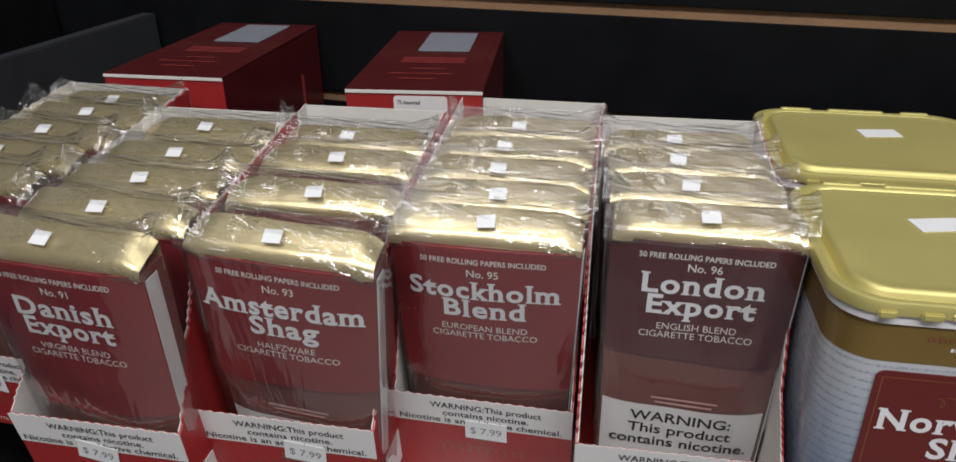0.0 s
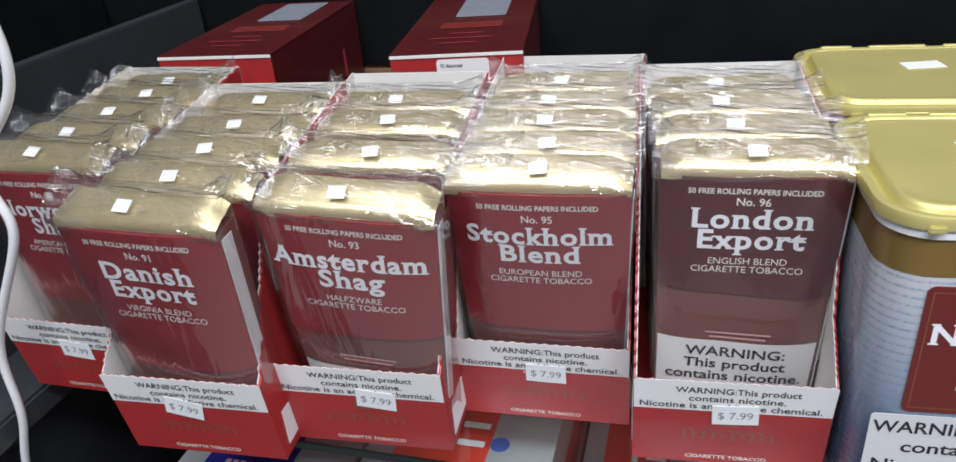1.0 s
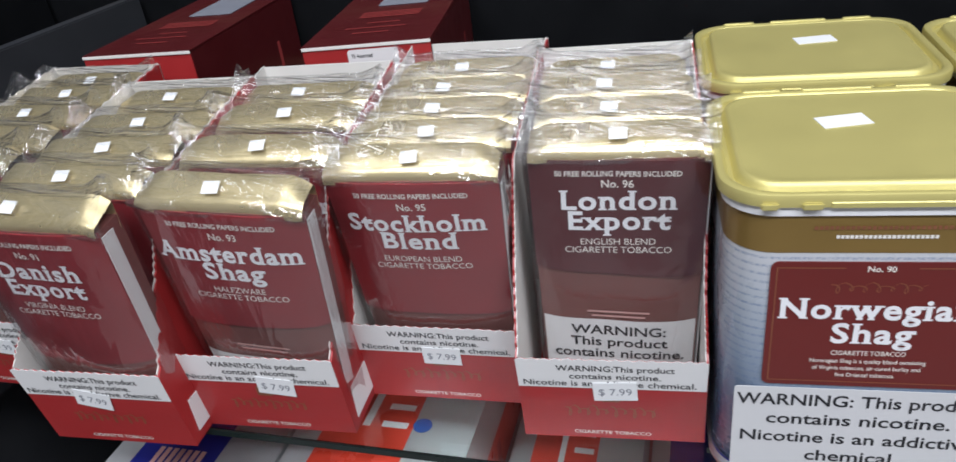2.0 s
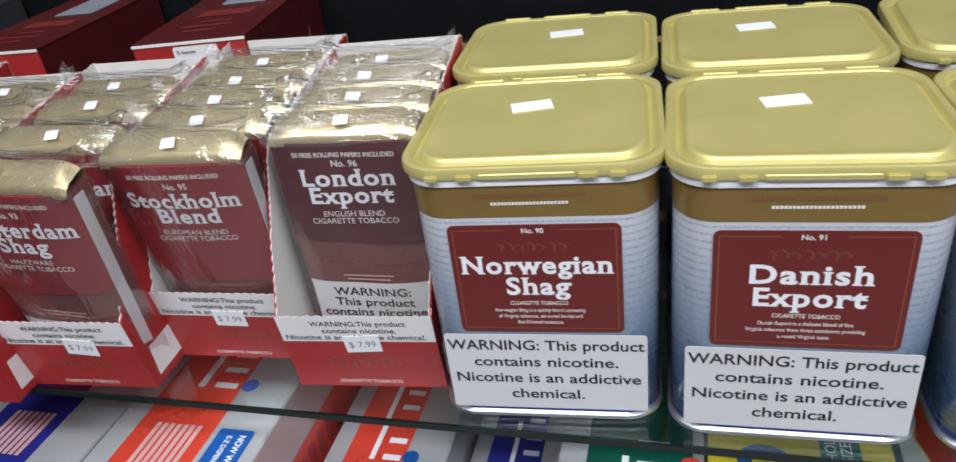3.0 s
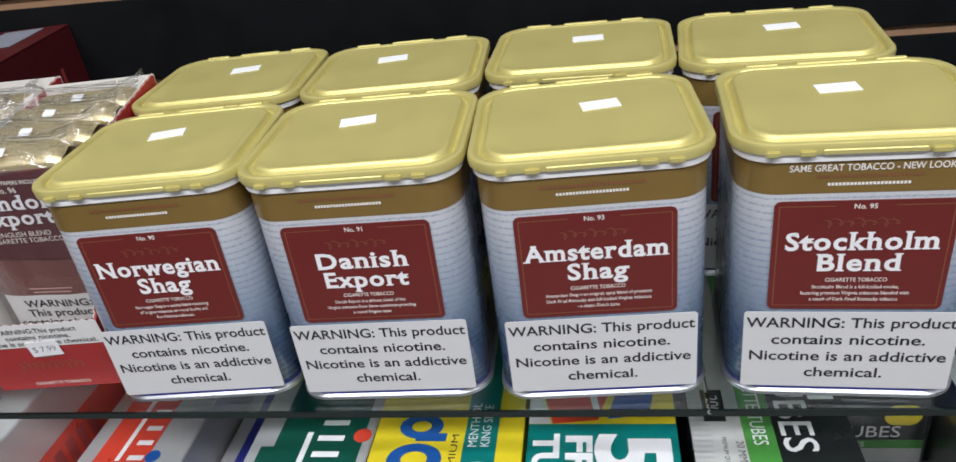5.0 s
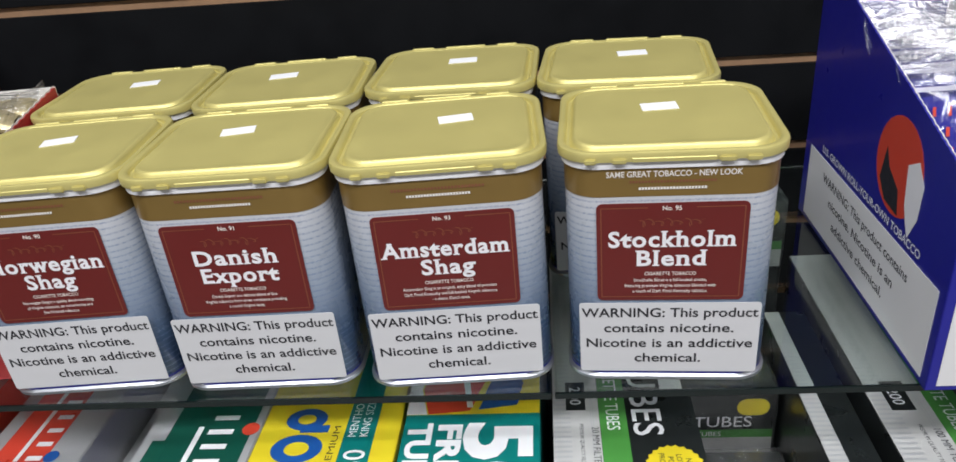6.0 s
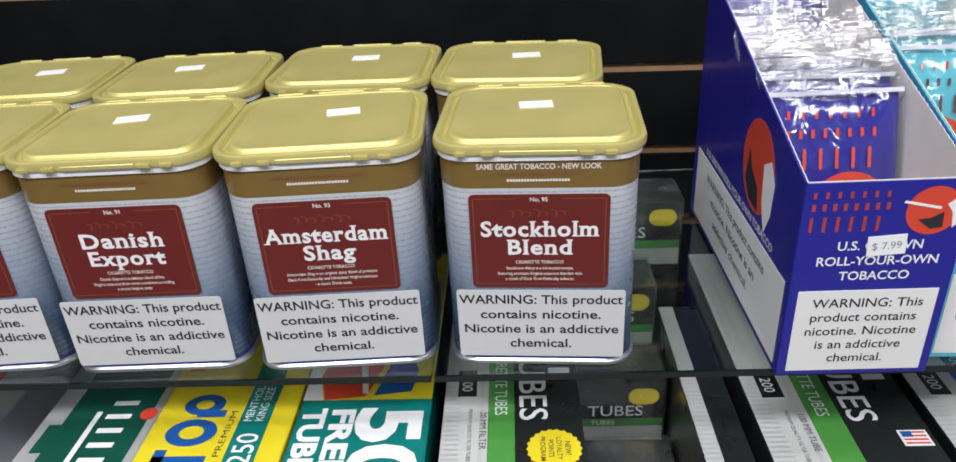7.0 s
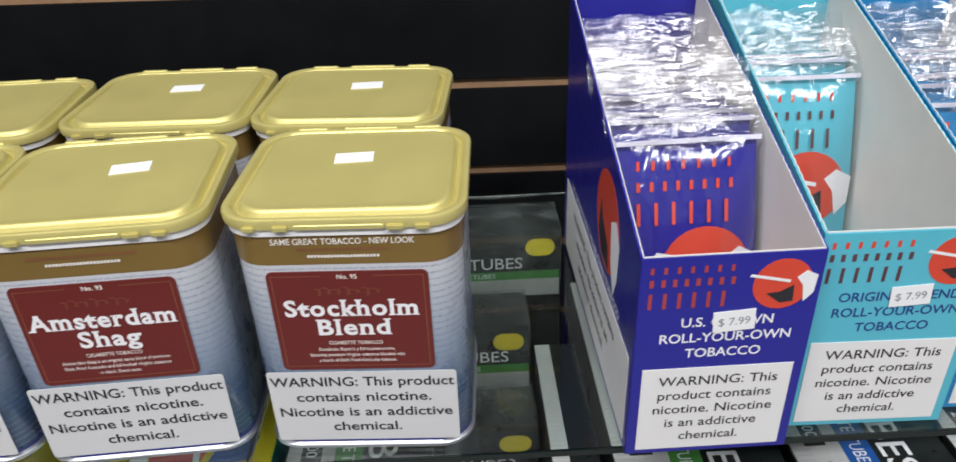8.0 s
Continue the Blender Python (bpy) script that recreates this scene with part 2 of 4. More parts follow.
def ring(w, d, r, n=6):
    """Points of a rounded rectangle, centred, counter-clockwise."""
    pts = []
    for cx, cy, a0 in ((w / 2 - r, -d / 2 + r, -90), (w / 2 - r, d / 2 - r, 0), (-w / 2 + r, d / 2 - r, 90), (-w / 2 + r, -d / 2 + r, 180)):
        for i in range(n + 1):
            a = radians(a0 + 90 * i / n)
            pts.append((cx + r * math.cos(a), cy + r * math.sin(a)))
    return pts


def loft(levels, n=6, cap=True):
    """Rounded rectangles (w, d, r, z) joined one above another."""
    bm = bmesh.new()
    rows = []
    for w, d, r, z in levels:
        rows.append([bm.verts.new((x, y, z)) for x, y in ring(w, d, r, n)])
    for a, b in zip(rows, rows[1:]):
        for i in range(len(a)):
            j = (i + 1) % len(a)
            bm.faces.new((a[i], a[j], b[j], b[i]))
    if cap:
        bm.faces.new(rows[0][::-1])
        bm.faces.new(rows[-1])
    return bm


def plate(pts, thick, frame_of):
    """A flat outline with thickness. frame_of(u, v, w) gives the place; w runs out of the surface."""
    bm = bmesh.new()
    a = [bm.verts.new(frame_of(u, v, 0)) for u, v in pts]
    b = [bm.verts.new(frame_of(u, v, thick)) for u, v in pts]
    bm.faces.new(b)
    bm.faces.new(a[::-1])
    for i in range(len(a)):
        j = (i + 1) % len(a)
        bm.faces.new((a[i], a[j], b[j], b[i]))
    return bm


def front(y, x=0.0, z=0.0, lean=0.0):
    """A surface that faces -y; u to the right, v up, leaning forward by lean per metre of height."""
    return lambda u, v, w: (x + u, y - w - lean * v, z + v)


def top(z, x=0.0, y=0.0):
    return lambda u, v, w: (x + u, y + v, z + w)


def top_turned(z, x=0.0, y=0.0, way=-1):
    """On a top face, read along y: way -1 reads towards the front edge."""
    return lambda u, v, w: (x - way * v, y + way * u, z + w) if way > 0 else (x + v, y - u, z + w)


def rrect(x0, x1, z0, z1, r=0.002, n=4):
    return [((x0 + x1) / 2 + x, (z0 + z1) / 2 + z) for x, z in ring(x1 - x0, z1 - z0, r, n)]


def rect(x0, x1, z0, z1):
    return [(x0, z0), (x1, z0), (x1, z1), (x0, z1)]


def words(lines, frame_of, bold=0.0, sx=1.0, thick=0.00008, serif=0.0):
    """Lines of lettering: (text, u, v, height[, align[, width]]) as one bmesh on a surface. serif: length of slab serifs, in letter heights."""
    bm = bmesh.new()
    for text, u, v, h, *more in lines:
        cu = bpy.data.curves.new("lettering", "FONT")
        cu.body, cu.size, cu.align_x = text, h / 0.7, (more[0] if more else "CENTER")
        cu.resolution_u, cu.offset = 3, bold * h
        if serif:
            cu.space_character = 1.12
        ob = bpy.data.objects.new("lettering", cu)
        scene.collection.objects.link(ob)
        me = bpy.data.meshes.new_from_object(ob.evaluated_get(bpy.context.evaluated_depsgraph_get()))
        bpy.data.objects.remove(ob)
        k = sx
        if len(more) > 1:
            xs = [q.co.x for q in me.vertices]
            k = more[1] / (max(xs) - min(xs))
        vs = [bm.verts.new(frame_of(u + q.co.x * k, v + q.co.y, thick)) for q in me.vertices]
        count = {}
        for f in me.polygons:
            for e in f.edge_keys:
                count.setdefault(e, []).append(f.center.y)
            try:
                bm.faces.new([vs[i] for i in f.vertices])
            except ValueError:
                pass
        if serif:
            for (a, b), mids in count.items():
                p, q = me.vertices[a].co, me.vertices[b].co
                if len(mids) == 1 and abs(p.y - q.y) < 0.012 * h and 0.05 * h < abs(p.x - q.x) < 0.36 * h:
                    x0, x1 = min(p.x, q.x) * k - serif * h, max(p.x, q.x) * k + serif * h
                    d = 0.085 * h if mids[0] > p.y else -0.085 * h
                    y0, y1 = sorted((p.y, p.y + d))
                    bm.faces.new([bm.verts.new(frame_of(u + x, v + y, thick * 1.4)) for x, y in ((x0, y0), (x1, y0), (x1, y1), (x0, y1))])
        bpy.data.meshes.remove(me)
        bpy.data.curves.remove(cu)
    return bm


def bars(rows, frame_of, thick=0.00008):
    """Plain bars (u0, u1, v0, v1) as one bmesh on a surface."""
    bm = bmesh.new()
    for u0, u1, v0, v1 in rows:
        bm.faces.new([bm.verts.new(frame_of(u, v, thick)) for u, v in rect(u0, u1, v0, v1)])
    return bm


def squiggle(u0, u1, v, height, frame_of, loops=9, line=0.0005):
    """A flowing pen line with loops, as a thin ribbon on a surface."""
    n = loops * 8
    mid = []
    for i in range(n + 1):
        a = 2 * math.pi * loops * i / n
        k = 0.35 + 0.65 * abs(math.sin(i * 0.17 + 0.6)) ** 2
        mid.append((u0 + (u1 - u0) * i / n + 0.35 * (u1 - u0) / loops * math.sin(a), v + height * 0.5 * k * math.cos(a)))
    bm = bmesh.new()
    rows = [(bm.verts.new(frame_of(u - line * 0.5, v - line * 0.5, 0.00008)), bm.verts.new(frame_of(u + line * 0.5, v + line * 0.5, 0.00008))) for u, v in mid]
    for a, b in zip(rows, rows[1:]):
        bm.faces.new((a[0], a[1], b[1], b[0]))
    return bm


def letter_bars(u0, u1, v0, v1, count, gap=0.45):
    step = (u1 - u0) / count
    return [(u0 + i * step, u0 + i * step + step * (1 - gap), v0, v1) for i in range(count)]


def disc(u, v, r, frame_of, thick=0.0001, n=28):
    return plate([(u + r * math.cos(2 * math.pi * i / n), v + r * math.sin(2 * math.pi * i / n)) for i in range(n)], thick, frame_of)


def thing(name, m, label, category, group=""):
    ob = new(name)
    ob.empty_display_size = 0.02
    ob.matrix_basis = m
    return tagged(ob, label, category, group)


def price_tag(parent, u, v, frame_of, turn=0.0, text="$ 7.99", w=0.0195, h=0.0115):
    c, s = math.cos(radians(turn)), math.sin(radians(turn))
    turned = lambda a, b, t: frame_of(u + a * c - b * s, v + a * s + b * c, t)
    tag = part("price_sticker", plate(rect(-w / 2, w / 2, -h / 2, h / 2), 0.0003, turned), PRICE, parent, "white paper price sticker")
    if text:
        part("price_print", words([(text, 0, -0.0022, 0.0042)], lambda a, b, t: turned(a, b, t + 0.0003)), GREY_INK, tag)
    return tag


# ---- structure ----
def structure(name, bm, material, label, category):
    ob = mesh_object(name, bm, material)
    return tagged(ob, label, category, kind="structure")


WALL_Y = 0.345
WALL_TILT = 0.8
wall = structure("wall_back", block(-0.75, 1.5, WALL_Y + 0.0045, WALL_Y + 0.03, -1.1, 0.9), MDF, "brown raw board behind a black slatted wall", "wall")
wall.matrix_world = pose(0, 0, 0, 0, WALL_TILT, 0)
for i in range(-14, 9):
    z = 0.0925 + i * 0.0820
    bm = block(-0.75, 1.5, WALL_Y, WALL_Y + 0.0044, z, z + 0.0730, 0.0006)
    part("slat", bm, BLACK_SLAT, wall)
# Unseen room; floor and facing wall kept light to bounce fill onto the fronts.
structure("floor", block(-3, 3.2, -1.9, 0.4, -1.12, -1.1), FLOOR, "grey tiled shop floor", "floor")
structure("ceiling", block(-3, 3.2, -1.9, 0.4, CEIL, CEIL + 0.02), TILE, "white tiled shop ceiling", "ceiling")
structure("wall_left", block(-3.02, -3, -1.9, 0.4, -1.1, CEIL), PAINT, "plain painted shop wall", "wall")
structure("wall_right", block(3.2, 3.22, -1.9, 0.4, -1.1, CEIL), PAINT, "plain painted shop wall", "wall")
structure("unseen_wall_front", block(-3, 3.2, -1.92, -1.9, -1.1, CEIL), PAINT, "unseen plain wall opposite the shelves, added to bounce light", "wall")
side = thing("shelf_side", pose(-0.352, 0, 0), "charcoal laminated side panel of the shelving", "side panel")
part("panel", block(-0.012, 0, -0.30, 0.34, -1.1, 0.155, 0.001), DARK_GREY, side)
part("panel", block(-0.16, -0.1, -0.30, 0.34, -1.1, 0.6, 0.001), BLACK_SLAT, side)
part("rail", block(0, 0.05, -0.2, 0.34, -0.03, -0.012, 0.002), DARK_GREY, side)


def glass_shelf(x0, x1, label):
    s = thing("glass_shelf", pose(0, 0, 0), label, "shelf", "glass shelves")
    pane = part("pane", block(x0, x1, 0.0012, 0.29, -0.0044, -0.0002), GLASS, s)
    pane.visible_shadow = False
    part("front_edge", block(x0, x1, -0.0002, 0.001, -0.0044, -0.0002, 0.0003), EDGE, s, "dark green polished glass edge")
    part("back_edge", block(x0, x1, 0.2902, 0.2912, -0.0044, -0.0002), EDGE, s, "dark green polished glass edge")
    return s


glass_shelf(-0.125, 0.4705, "clear glass shelf with a dark green edge")
glass_shelf(0.4725, 1.3, "clear glass shelf with a dark green edge")
LOW = -0.235
lower = thing("lower_shelf", pose(0, 0, 0), "black lower shelf under the glass shelf", "shelf")
part("board", block(-0.35, 1.3, -0.12, 0.34, LOW - 0.018, LOW, 0.001), BLACK_SLAT, lower)


# ---- tobacco tins ----
TW, TD, TR = 0.1065, 0.0980, 0.0175


NOR, DAN, AMS, STO, LON = ("Norwegian", "Shag"), ("Danish", "Export"), ("Amsterdam", "Shag"), ("Stockholm", "Blend"), ("London", "Export")
TITLE_W = {NOR: (0.0660, 0.0285), DAN: (0.0460, 0.0430), AMS: (0.0670, 0.0285), STO: (0.0630, 0.0345), LON: (0.0510, 0.0460)}


def loft_at(w, d, r, x, y, z0, z1):
    bm = loft([(w, d, r, z0), (w, d, r, z1 - 0.0005), (w - 0.001, d - 0.001, r - 0.0004, z1)], 4)
    for v in bm.verts:
        v.co += Vector((x, y, 0))
    return bm


def tin(m, title, no, blurb, extra="", tag_turn=8.0, tag_at=(0.0, 0.010)):
    label = "printed tin of " + title[0] + " " + title[1] + " rolling tobacco with a gold lid"
    t = thing("tobacco_tin", m, label, "tin", "tobacco tins")
    part("body", loft([(TW - 0.001, TD - 0.001, TR, 0.004), (TW, TD, TR, 0.0055), (TW, TD, TR, 0.1145)], 8), TIN, t, "", True)
    part("gold_band", loft([(TW + 0.0004, TD + 0.0004, TR, 0.1146), (TW + 0.0004, TD + 0.0004, TR, 0.1296)], 8), GOLD_BAND, t, "", True)
    part("white_rim", loft([(TW + 0.0006, TD + 0.0006, TR, 0.1297), (TW + 0.0026, TD + 0.0026, TR, 0.1303), (TW + 0.0026, TD + 0.0026, TR, 0.1345)], 8), WHITE_TIN, t, "", True)
    part("base_rim", loft([(TW + 0.001, TD + 0.001, TR, 0.0), (TW + 0.0030, TD + 0.0030, TR, 0.0006), (TW + 0.0030, TD + 0.0030, TR, 0.0026), (TW + 0.0005, TD + 0.0005, TR, 0.0038)], 8), STEEL, t, "", True)
    part("blue_line", loft([(TW + 0.0006, TD + 0.0006, TR, 0.0041), (TW + 0.0006, TD + 0.0006, TR, 0.0054)], 8, False), NAVY, t, "", True)
    LW, LD, LR = TW + 0.0062, TD + 0.0050, TR + 0.0015
    lid = part("lid", loft([(LW - 0.002, LD - 0.002, LR, 0.1340), (LW, LD, LR, 0.1343), (LW + 0.0004, LD + 0.0004, LR, 0.1376), (LW - 0.0004, LD - 0.0004, LR, 0.1390), (LW - 0.0016, LD - 0.0016, LR, 0.1394), (LW - 0.0052, LD - 0.0052, LR, 0.1392),
                            (LW - 0.0070, LD - 0.0070, LR, 0.1384), (LW - 0.0088, LD - 0.0088, LR - 0.002, 0.1366), (LW - 0.0125, LD - 0.0125, LR - 0.004, 0.1362), (LW - 0.0150, LD - 0.0150, LR - 0.005, 0.1386), (LW - 0.0164, LD - 0.0164, LR - 0.0055, 0.1398), (LW - 0.0185, LD - 0.0185, LR - 0.006, 0.1402), (LW - 0.0205, LD - 0.0205, LR - 0.0065, 0.1399), (LW - 0.028, LD - 0.028, LR - 0.008, 0.1397)], 8), GOLD_LID, t, "gold plastic lid with a raised panel", True)
    part("tongue", loft_at(0.040, 0.0014, 0.0006, 0.0, -LD / 2 + 0.0002, 0.1343, 0.1366), GOLD_LID, lid, "", True)
    for x0, w in ((-0.031, 0.017), (0.001, 0.030), (0.032, 0.015)):
        part("tongue", loft_at(w, 0.0030, 0.0014, x0, LD / 2 - 0.0004, 0.1340, 0.1400), GOLD_LID, lid, "", True)
    for sy in (-1, 1):
        for x0, w in ((-0.040, 0.006), (-0.026, 0.007), (0.025, 0.008), (0.037, 0.007)):
            part("clip", block(x0 - w / 2, x0 + w / 2, sy * (LD / 2 + 0.0006) - 0.0008, sy * (LD / 2 + 0.0006) + 0.0008, 0.1336, 0.1366, 0.0006), GOLD_LID, lid)
    yf = -TD / 2
    f = front(yf - 0.0003)
    widths = TITLE_W[title]
    panel = part("name_panel", plate(rrect(-0.0375, 0.0375, 0.0535, 0.1110, 0.003), 0.0004, f), PANEL_RED, t, "dark red name panel with a thin gold border")
    g = front(yf - 0.0008)
    part("border", bars([(-0.0352, -0.012, 0.1083, 0.1087), (0.012, 0.0352, 0.1083, 0.1087), (-0.0352, 0.0352, 0.0556, 0.0560), (-0.0354, -0.0350, 0.0556, 0.1087), (0.0350, 0.0354, 0.0556, 0.1087)], g), BRONZE_INK, panel)
    part("script_mark", squiggle(-0.016, 0.016, 0.1000, 0.0050, g, 7, 0.0003), BRONZE_INK, panel, "dull bronze script mark")
    part("number", words([(no, 0, 0.1070, 0.0024)], g, 0.02), CREAM, panel)
    part("title", words([(title[0], 0, 0.0862, 0.0089, "CENTER", widths[0]), (title[1], 0, 0.0750, 0.0089, "CENTER", widths[1])], g, 0.040, serif=0.085), WHITE_INK, panel, "large white name lettering")
    part("small_print", words([("CIGARETTE TOBACCO", 0, 0.0690, 0.0021)] + [(b, 0, 0.0652 - 0.0034 * i, 0.0019) for i, b in enumerate(blurb)], g, 0.01, 0.85), CREAM, panel)
    warn = part("warning_label", plate(rrect(-0.0475, 0.0475, 0.0057, 0.0515, 0.0015), 0.0003, f), TIN_LABEL, t, "white warning label with black lettering")
    part("warning_text", words([("WARNING: This product", 0, 0.0425, 0.0058, "CENTER", 0.0925), ("contains nicotine.", 0, 0.0325, 0.0058, "CENTER", 0.0685), ("Nicotine is an addictive", 0, 0.0225, 0.0058, "CENTER", 0.0885), ("chemical.", 0, 0.0125, 0.0058, "CENTER", 0.0355)], front(yf - 0.0007), 0.02), INK, warn)
    fb = front(-(TD + 0.0004) / 2 - 0.0003)
    tagged(part("band_print", bars(letter_bars(-0.024, 0.024, 0.1243, 0.1258, 28, 0.35) if not extra else letter_bars(-0.021, 0.021, 0.1221, 0.1234, 28, 0.35), fb), BRONZE_INK, t), kind="stuff")
    tagged(part("web_line", bars(letter_bars(-0.0165, 0.0165, 0.1207, 0.1221, 22, 0.25) if not extra else letter_bars(-0.0165, 0.0165, 0.1184, 0.1198, 22, 0.25), fb), CREAM, t), kind="stuff")
    if extra:
        part("band_words", words([(extra, 0, 0.1254, 0.0031)], fb, 0.02, 0.85), CREAM, t)
    price_tag(t, tag_at[0], tag_at[1], top(0.1398), tag_turn, "")
    return t


B_NOR = ("Norwegian Shag is a quality blend consisting", "of Virginia tobaccos, air-cured burley and", "fine Oriental tobaccos.")
B_DAN = ("Danish Export is a delicate blend of fine", "Virginia tobaccos from three continents providing", "a round Virginia taste.")
B_AMS = ("Amsterdam Shag is an original, spicy blend of premium", "Dark Fired Kentucky and full-bodied Virginia tobaccos", "- a classic Dutch taste.")
B_STO = ("Stockholm Blend is a full-bodied smoke,", "featuring premium Virginia tobaccos blended with", "a touch of Dark Fired Kentucky tobacco.")
FY = 0.0115 + TD / 2
tin(pose(0.1890, FY + 0.001, 0, 0, 0, 4), NOR, "No. 90", B_NOR, tag_turn=12, tag_at=(-0.004, 0.012))
tin(pose(0.3025, FY, 0, 0, 0, 1.5), DAN, "No. 91", B_DAN, tag_turn=10, tag_at=(-0.006, 0.012))
tin(pose(0.4165, FY, 0, 0, 0, 3), AMS, "No. 93", B_AMS, tag_turn=8, tag_at=(0.008, 0.010))
tin(pose(0.5380, FY - 0.001, 0, 0, 0, -3), STO, "No. 95", B_STO, "SAME GREAT TOBACCO - NEW LOOK", tag_turn=5, tag_at=(-0.002, 0.011))
tin(pose(0.1815, 0.1740, 0, 0, 0, 3), NOR, "No. 90", B_NOR, tag_turn=9, tag_at=(0.004, 0.012))
tin(pose(0.2970, 0.1700, 0, 0, 0, 2), DAN, "No. 91", B_DAN, tag_turn=7, tag_at=(-0.006, 0.012))
tin(pose(0.4135, 0.1780, 0, 0, 0, -2), AMS, "No. 93", B_AMS, tag_turn=4, tag_at=(0.004, 0.012))
tin(pose(0.5285, 0.1680, 0, 0, 0, -5), STO, "No. 95", B_STO, "SAME GREAT TOBACCO - NEW LOOK", tag_turn=6, tag_at=(0.004, 0.012))


# ---- pouches in open display boxes ----
def crumple(bm, amount, scale, seed, zmin=-9.0):
    for v in bm.verts:
        if v.co.z > zmin:
            q = Vector((v.co.x * scale + seed, v.co.y * scale, v.co.z * scale))
            v.co += Vector((noise.noise(q), noise.noise(q + Vector((7, 3, 1))), noise.noise(q + Vector((2, 9, 5))))) * amount


def grid_loft(levels, nx, nd):
    """Stacked boxy rings with evenly split sides: (w, d, y, z)."""
    bm = bmesh.new()
    rows = []
    for w, d, y, z in levels:
        pts = [(-w / 2 + w * i / nx, -d / 2) for i in range(nx)] + [(w / 2, -d / 2 + d * i / nd) for i in range(nd)]
        pts += [(w / 2 - w * i / nx, d / 2) for i in range(nx)] + [(-w / 2, d / 2 - d * i / nd) for i in range(nd)]
        rows.append([bm.verts.new((px, y + py, z)) for px, py in pts])
    for a, b in zip(rows, rows[1:]):
        for i in range(len(a)):
            j = (i + 1) % len(a)
            bm.faces.new((a[i], a[j], b[j], b[i]))
    return bm, rows


PW, PD, PH = 0.0800, 0.0175, 0.1345


def red_pouch(m, title, no, sub, seed, first, warning=False, tag=True):
    p = thing("tobacco_pouch", m, "dark red foil-topped tobacco pouch in crinkled clear wrap", "pouch", "red tobacco pouches")

    def swell(u, v):
        """How far the soft front stands out at a place on it."""
        e = min(1.0, abs(2 * u / PW))
        q = Vector((u * 38 + seed, v * 30, seed * 0.7))
        return PD / 2 - 0.0030 * e ** 5 + 0.0016 * (1 - e * e) * math.sin(math.pi * min(1, v / PH)) + 0.0011 * noise.noise(q)

    wide = 0.94 if title is LON else 1.0

    def narrow(v):
        """The pouch's width at a height, as a share of its width at the top."""
        foot = {AMS: 0.84, LON: 0.93}.get(title, 0.87)
        return wide * (foot + (1 - foot) * min(1, v / PH))

    def sheet(cols, rows, width, low, high, out):
        """A soft sheet over the front; low(u) and high are its ends, out its distance from the pouch."""
        bm = bmesh.new()
        lines = []
        for k in range(rows + 1):
            line = []
            for i in range(cols + 1):
                u = (-0.5 + i / cols) * width
                v = low(u) + (high - low(u)) * k / rows
                line.append(bm.verts.new((u * narrow(v), -swell(u, v) - out, v)))
            lines.append(line)
        for a, b in zip(lines, lines[1:]):
            for i in range(cols):
                bm.faces.new((a[i], a[i + 1], b[i + 1], b[i]))
        return bm, lines

    def thicken(bm, lines, y):
        """Closes a front sheet into a solid with a flat back at y."""
        edge = lines[0] + [l[-1] for l in lines[1:]] + lines[-1][-2::-1] + [l[0] for l in lines[-2:0:-1]]
        back = [bm.verts.new((q.co.x, y, q.co.z)) for q in edge]
        for i in range(len(edge)):
            j = (i + 1) % len(edge)
            bm.faces.new((edge[i], back[i], back[j], edge[j]))
        bm.faces.new(back)
        return bm

    card = PLUM_SHADED if title is LON else RED
    bm, lines = sheet(14, 12, PW - 0.001, lambda u: 0.0, PH - 0.003, 0)
    part("body", thicken(bm, lines, PD / 2 - 0.001), UNDER, p, "brownish red lower pouch", True)
    edge = {AMS: 0.067, LON: 0.075}.get(title, 0.0555)
    bm, lines = sheet(14, 8, PW - 0.0002, lambda u: edge + 0.002 * math.sin(seed + u * 25) + 0.009 * max(0, abs(2 * u / PW) - 0.80) ** 1.5, PH - 0.0035, 0.0010)
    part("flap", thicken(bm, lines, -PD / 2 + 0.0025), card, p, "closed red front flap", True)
    yb = (PD - 0.003) / 2
    prof = [(-yb - 0.0012, PH - 0.0050), (-yb - 0.0014, PH - 0.0022), (-yb - 0.0004, PH + 0.0002), (-yb + 0.0025, PH + 0.0022), (-0.0015, PH + 0.0040), (0.0025, PH + 0.0056), (yb - 0.001, PH + 0.0070), (yb, PH + 0.0055), (yb, PH - 0.004)]

    def top_sheet(cols, width, out, rough, flare):
        """A sheet folded over the top from front to back, creased across and lifted at its two ends."""
        bm = bmesh.new()
        lines = []
        for k, (y, z) in enumerate(prof):
            line = []
            for i in range(cols + 1):
                u = (-0.5 + i / cols) * width
                e = abs(2 * u / width)
                q = Vector((u * 55 + seed * 3, k * 0.55, seed))
                c = noise.noise(q) + 0.6 * abs(noise.noise(q * 2.3))
                end = max(0, e - 0.72) / 0.28
                kk = min(k, 6) / 6
                lift = flare * end * (0.4 + abs(noise.noise(Vector((u * 150, k * 0.9, seed))))) * kk
                droop = 0.0045 * end * end * kk * (flare < 0.001)
                line.append(bm.verts.new((u, y - out * (k < 3) + out * (k > 6) + rough * (0.4 + 2 * end) * c, z + out * (k > 2) * (1 + 0.45 * kk * k) + rough * (0.5 + 2 * end) * c + lift - droop)))
            lines.append(line)
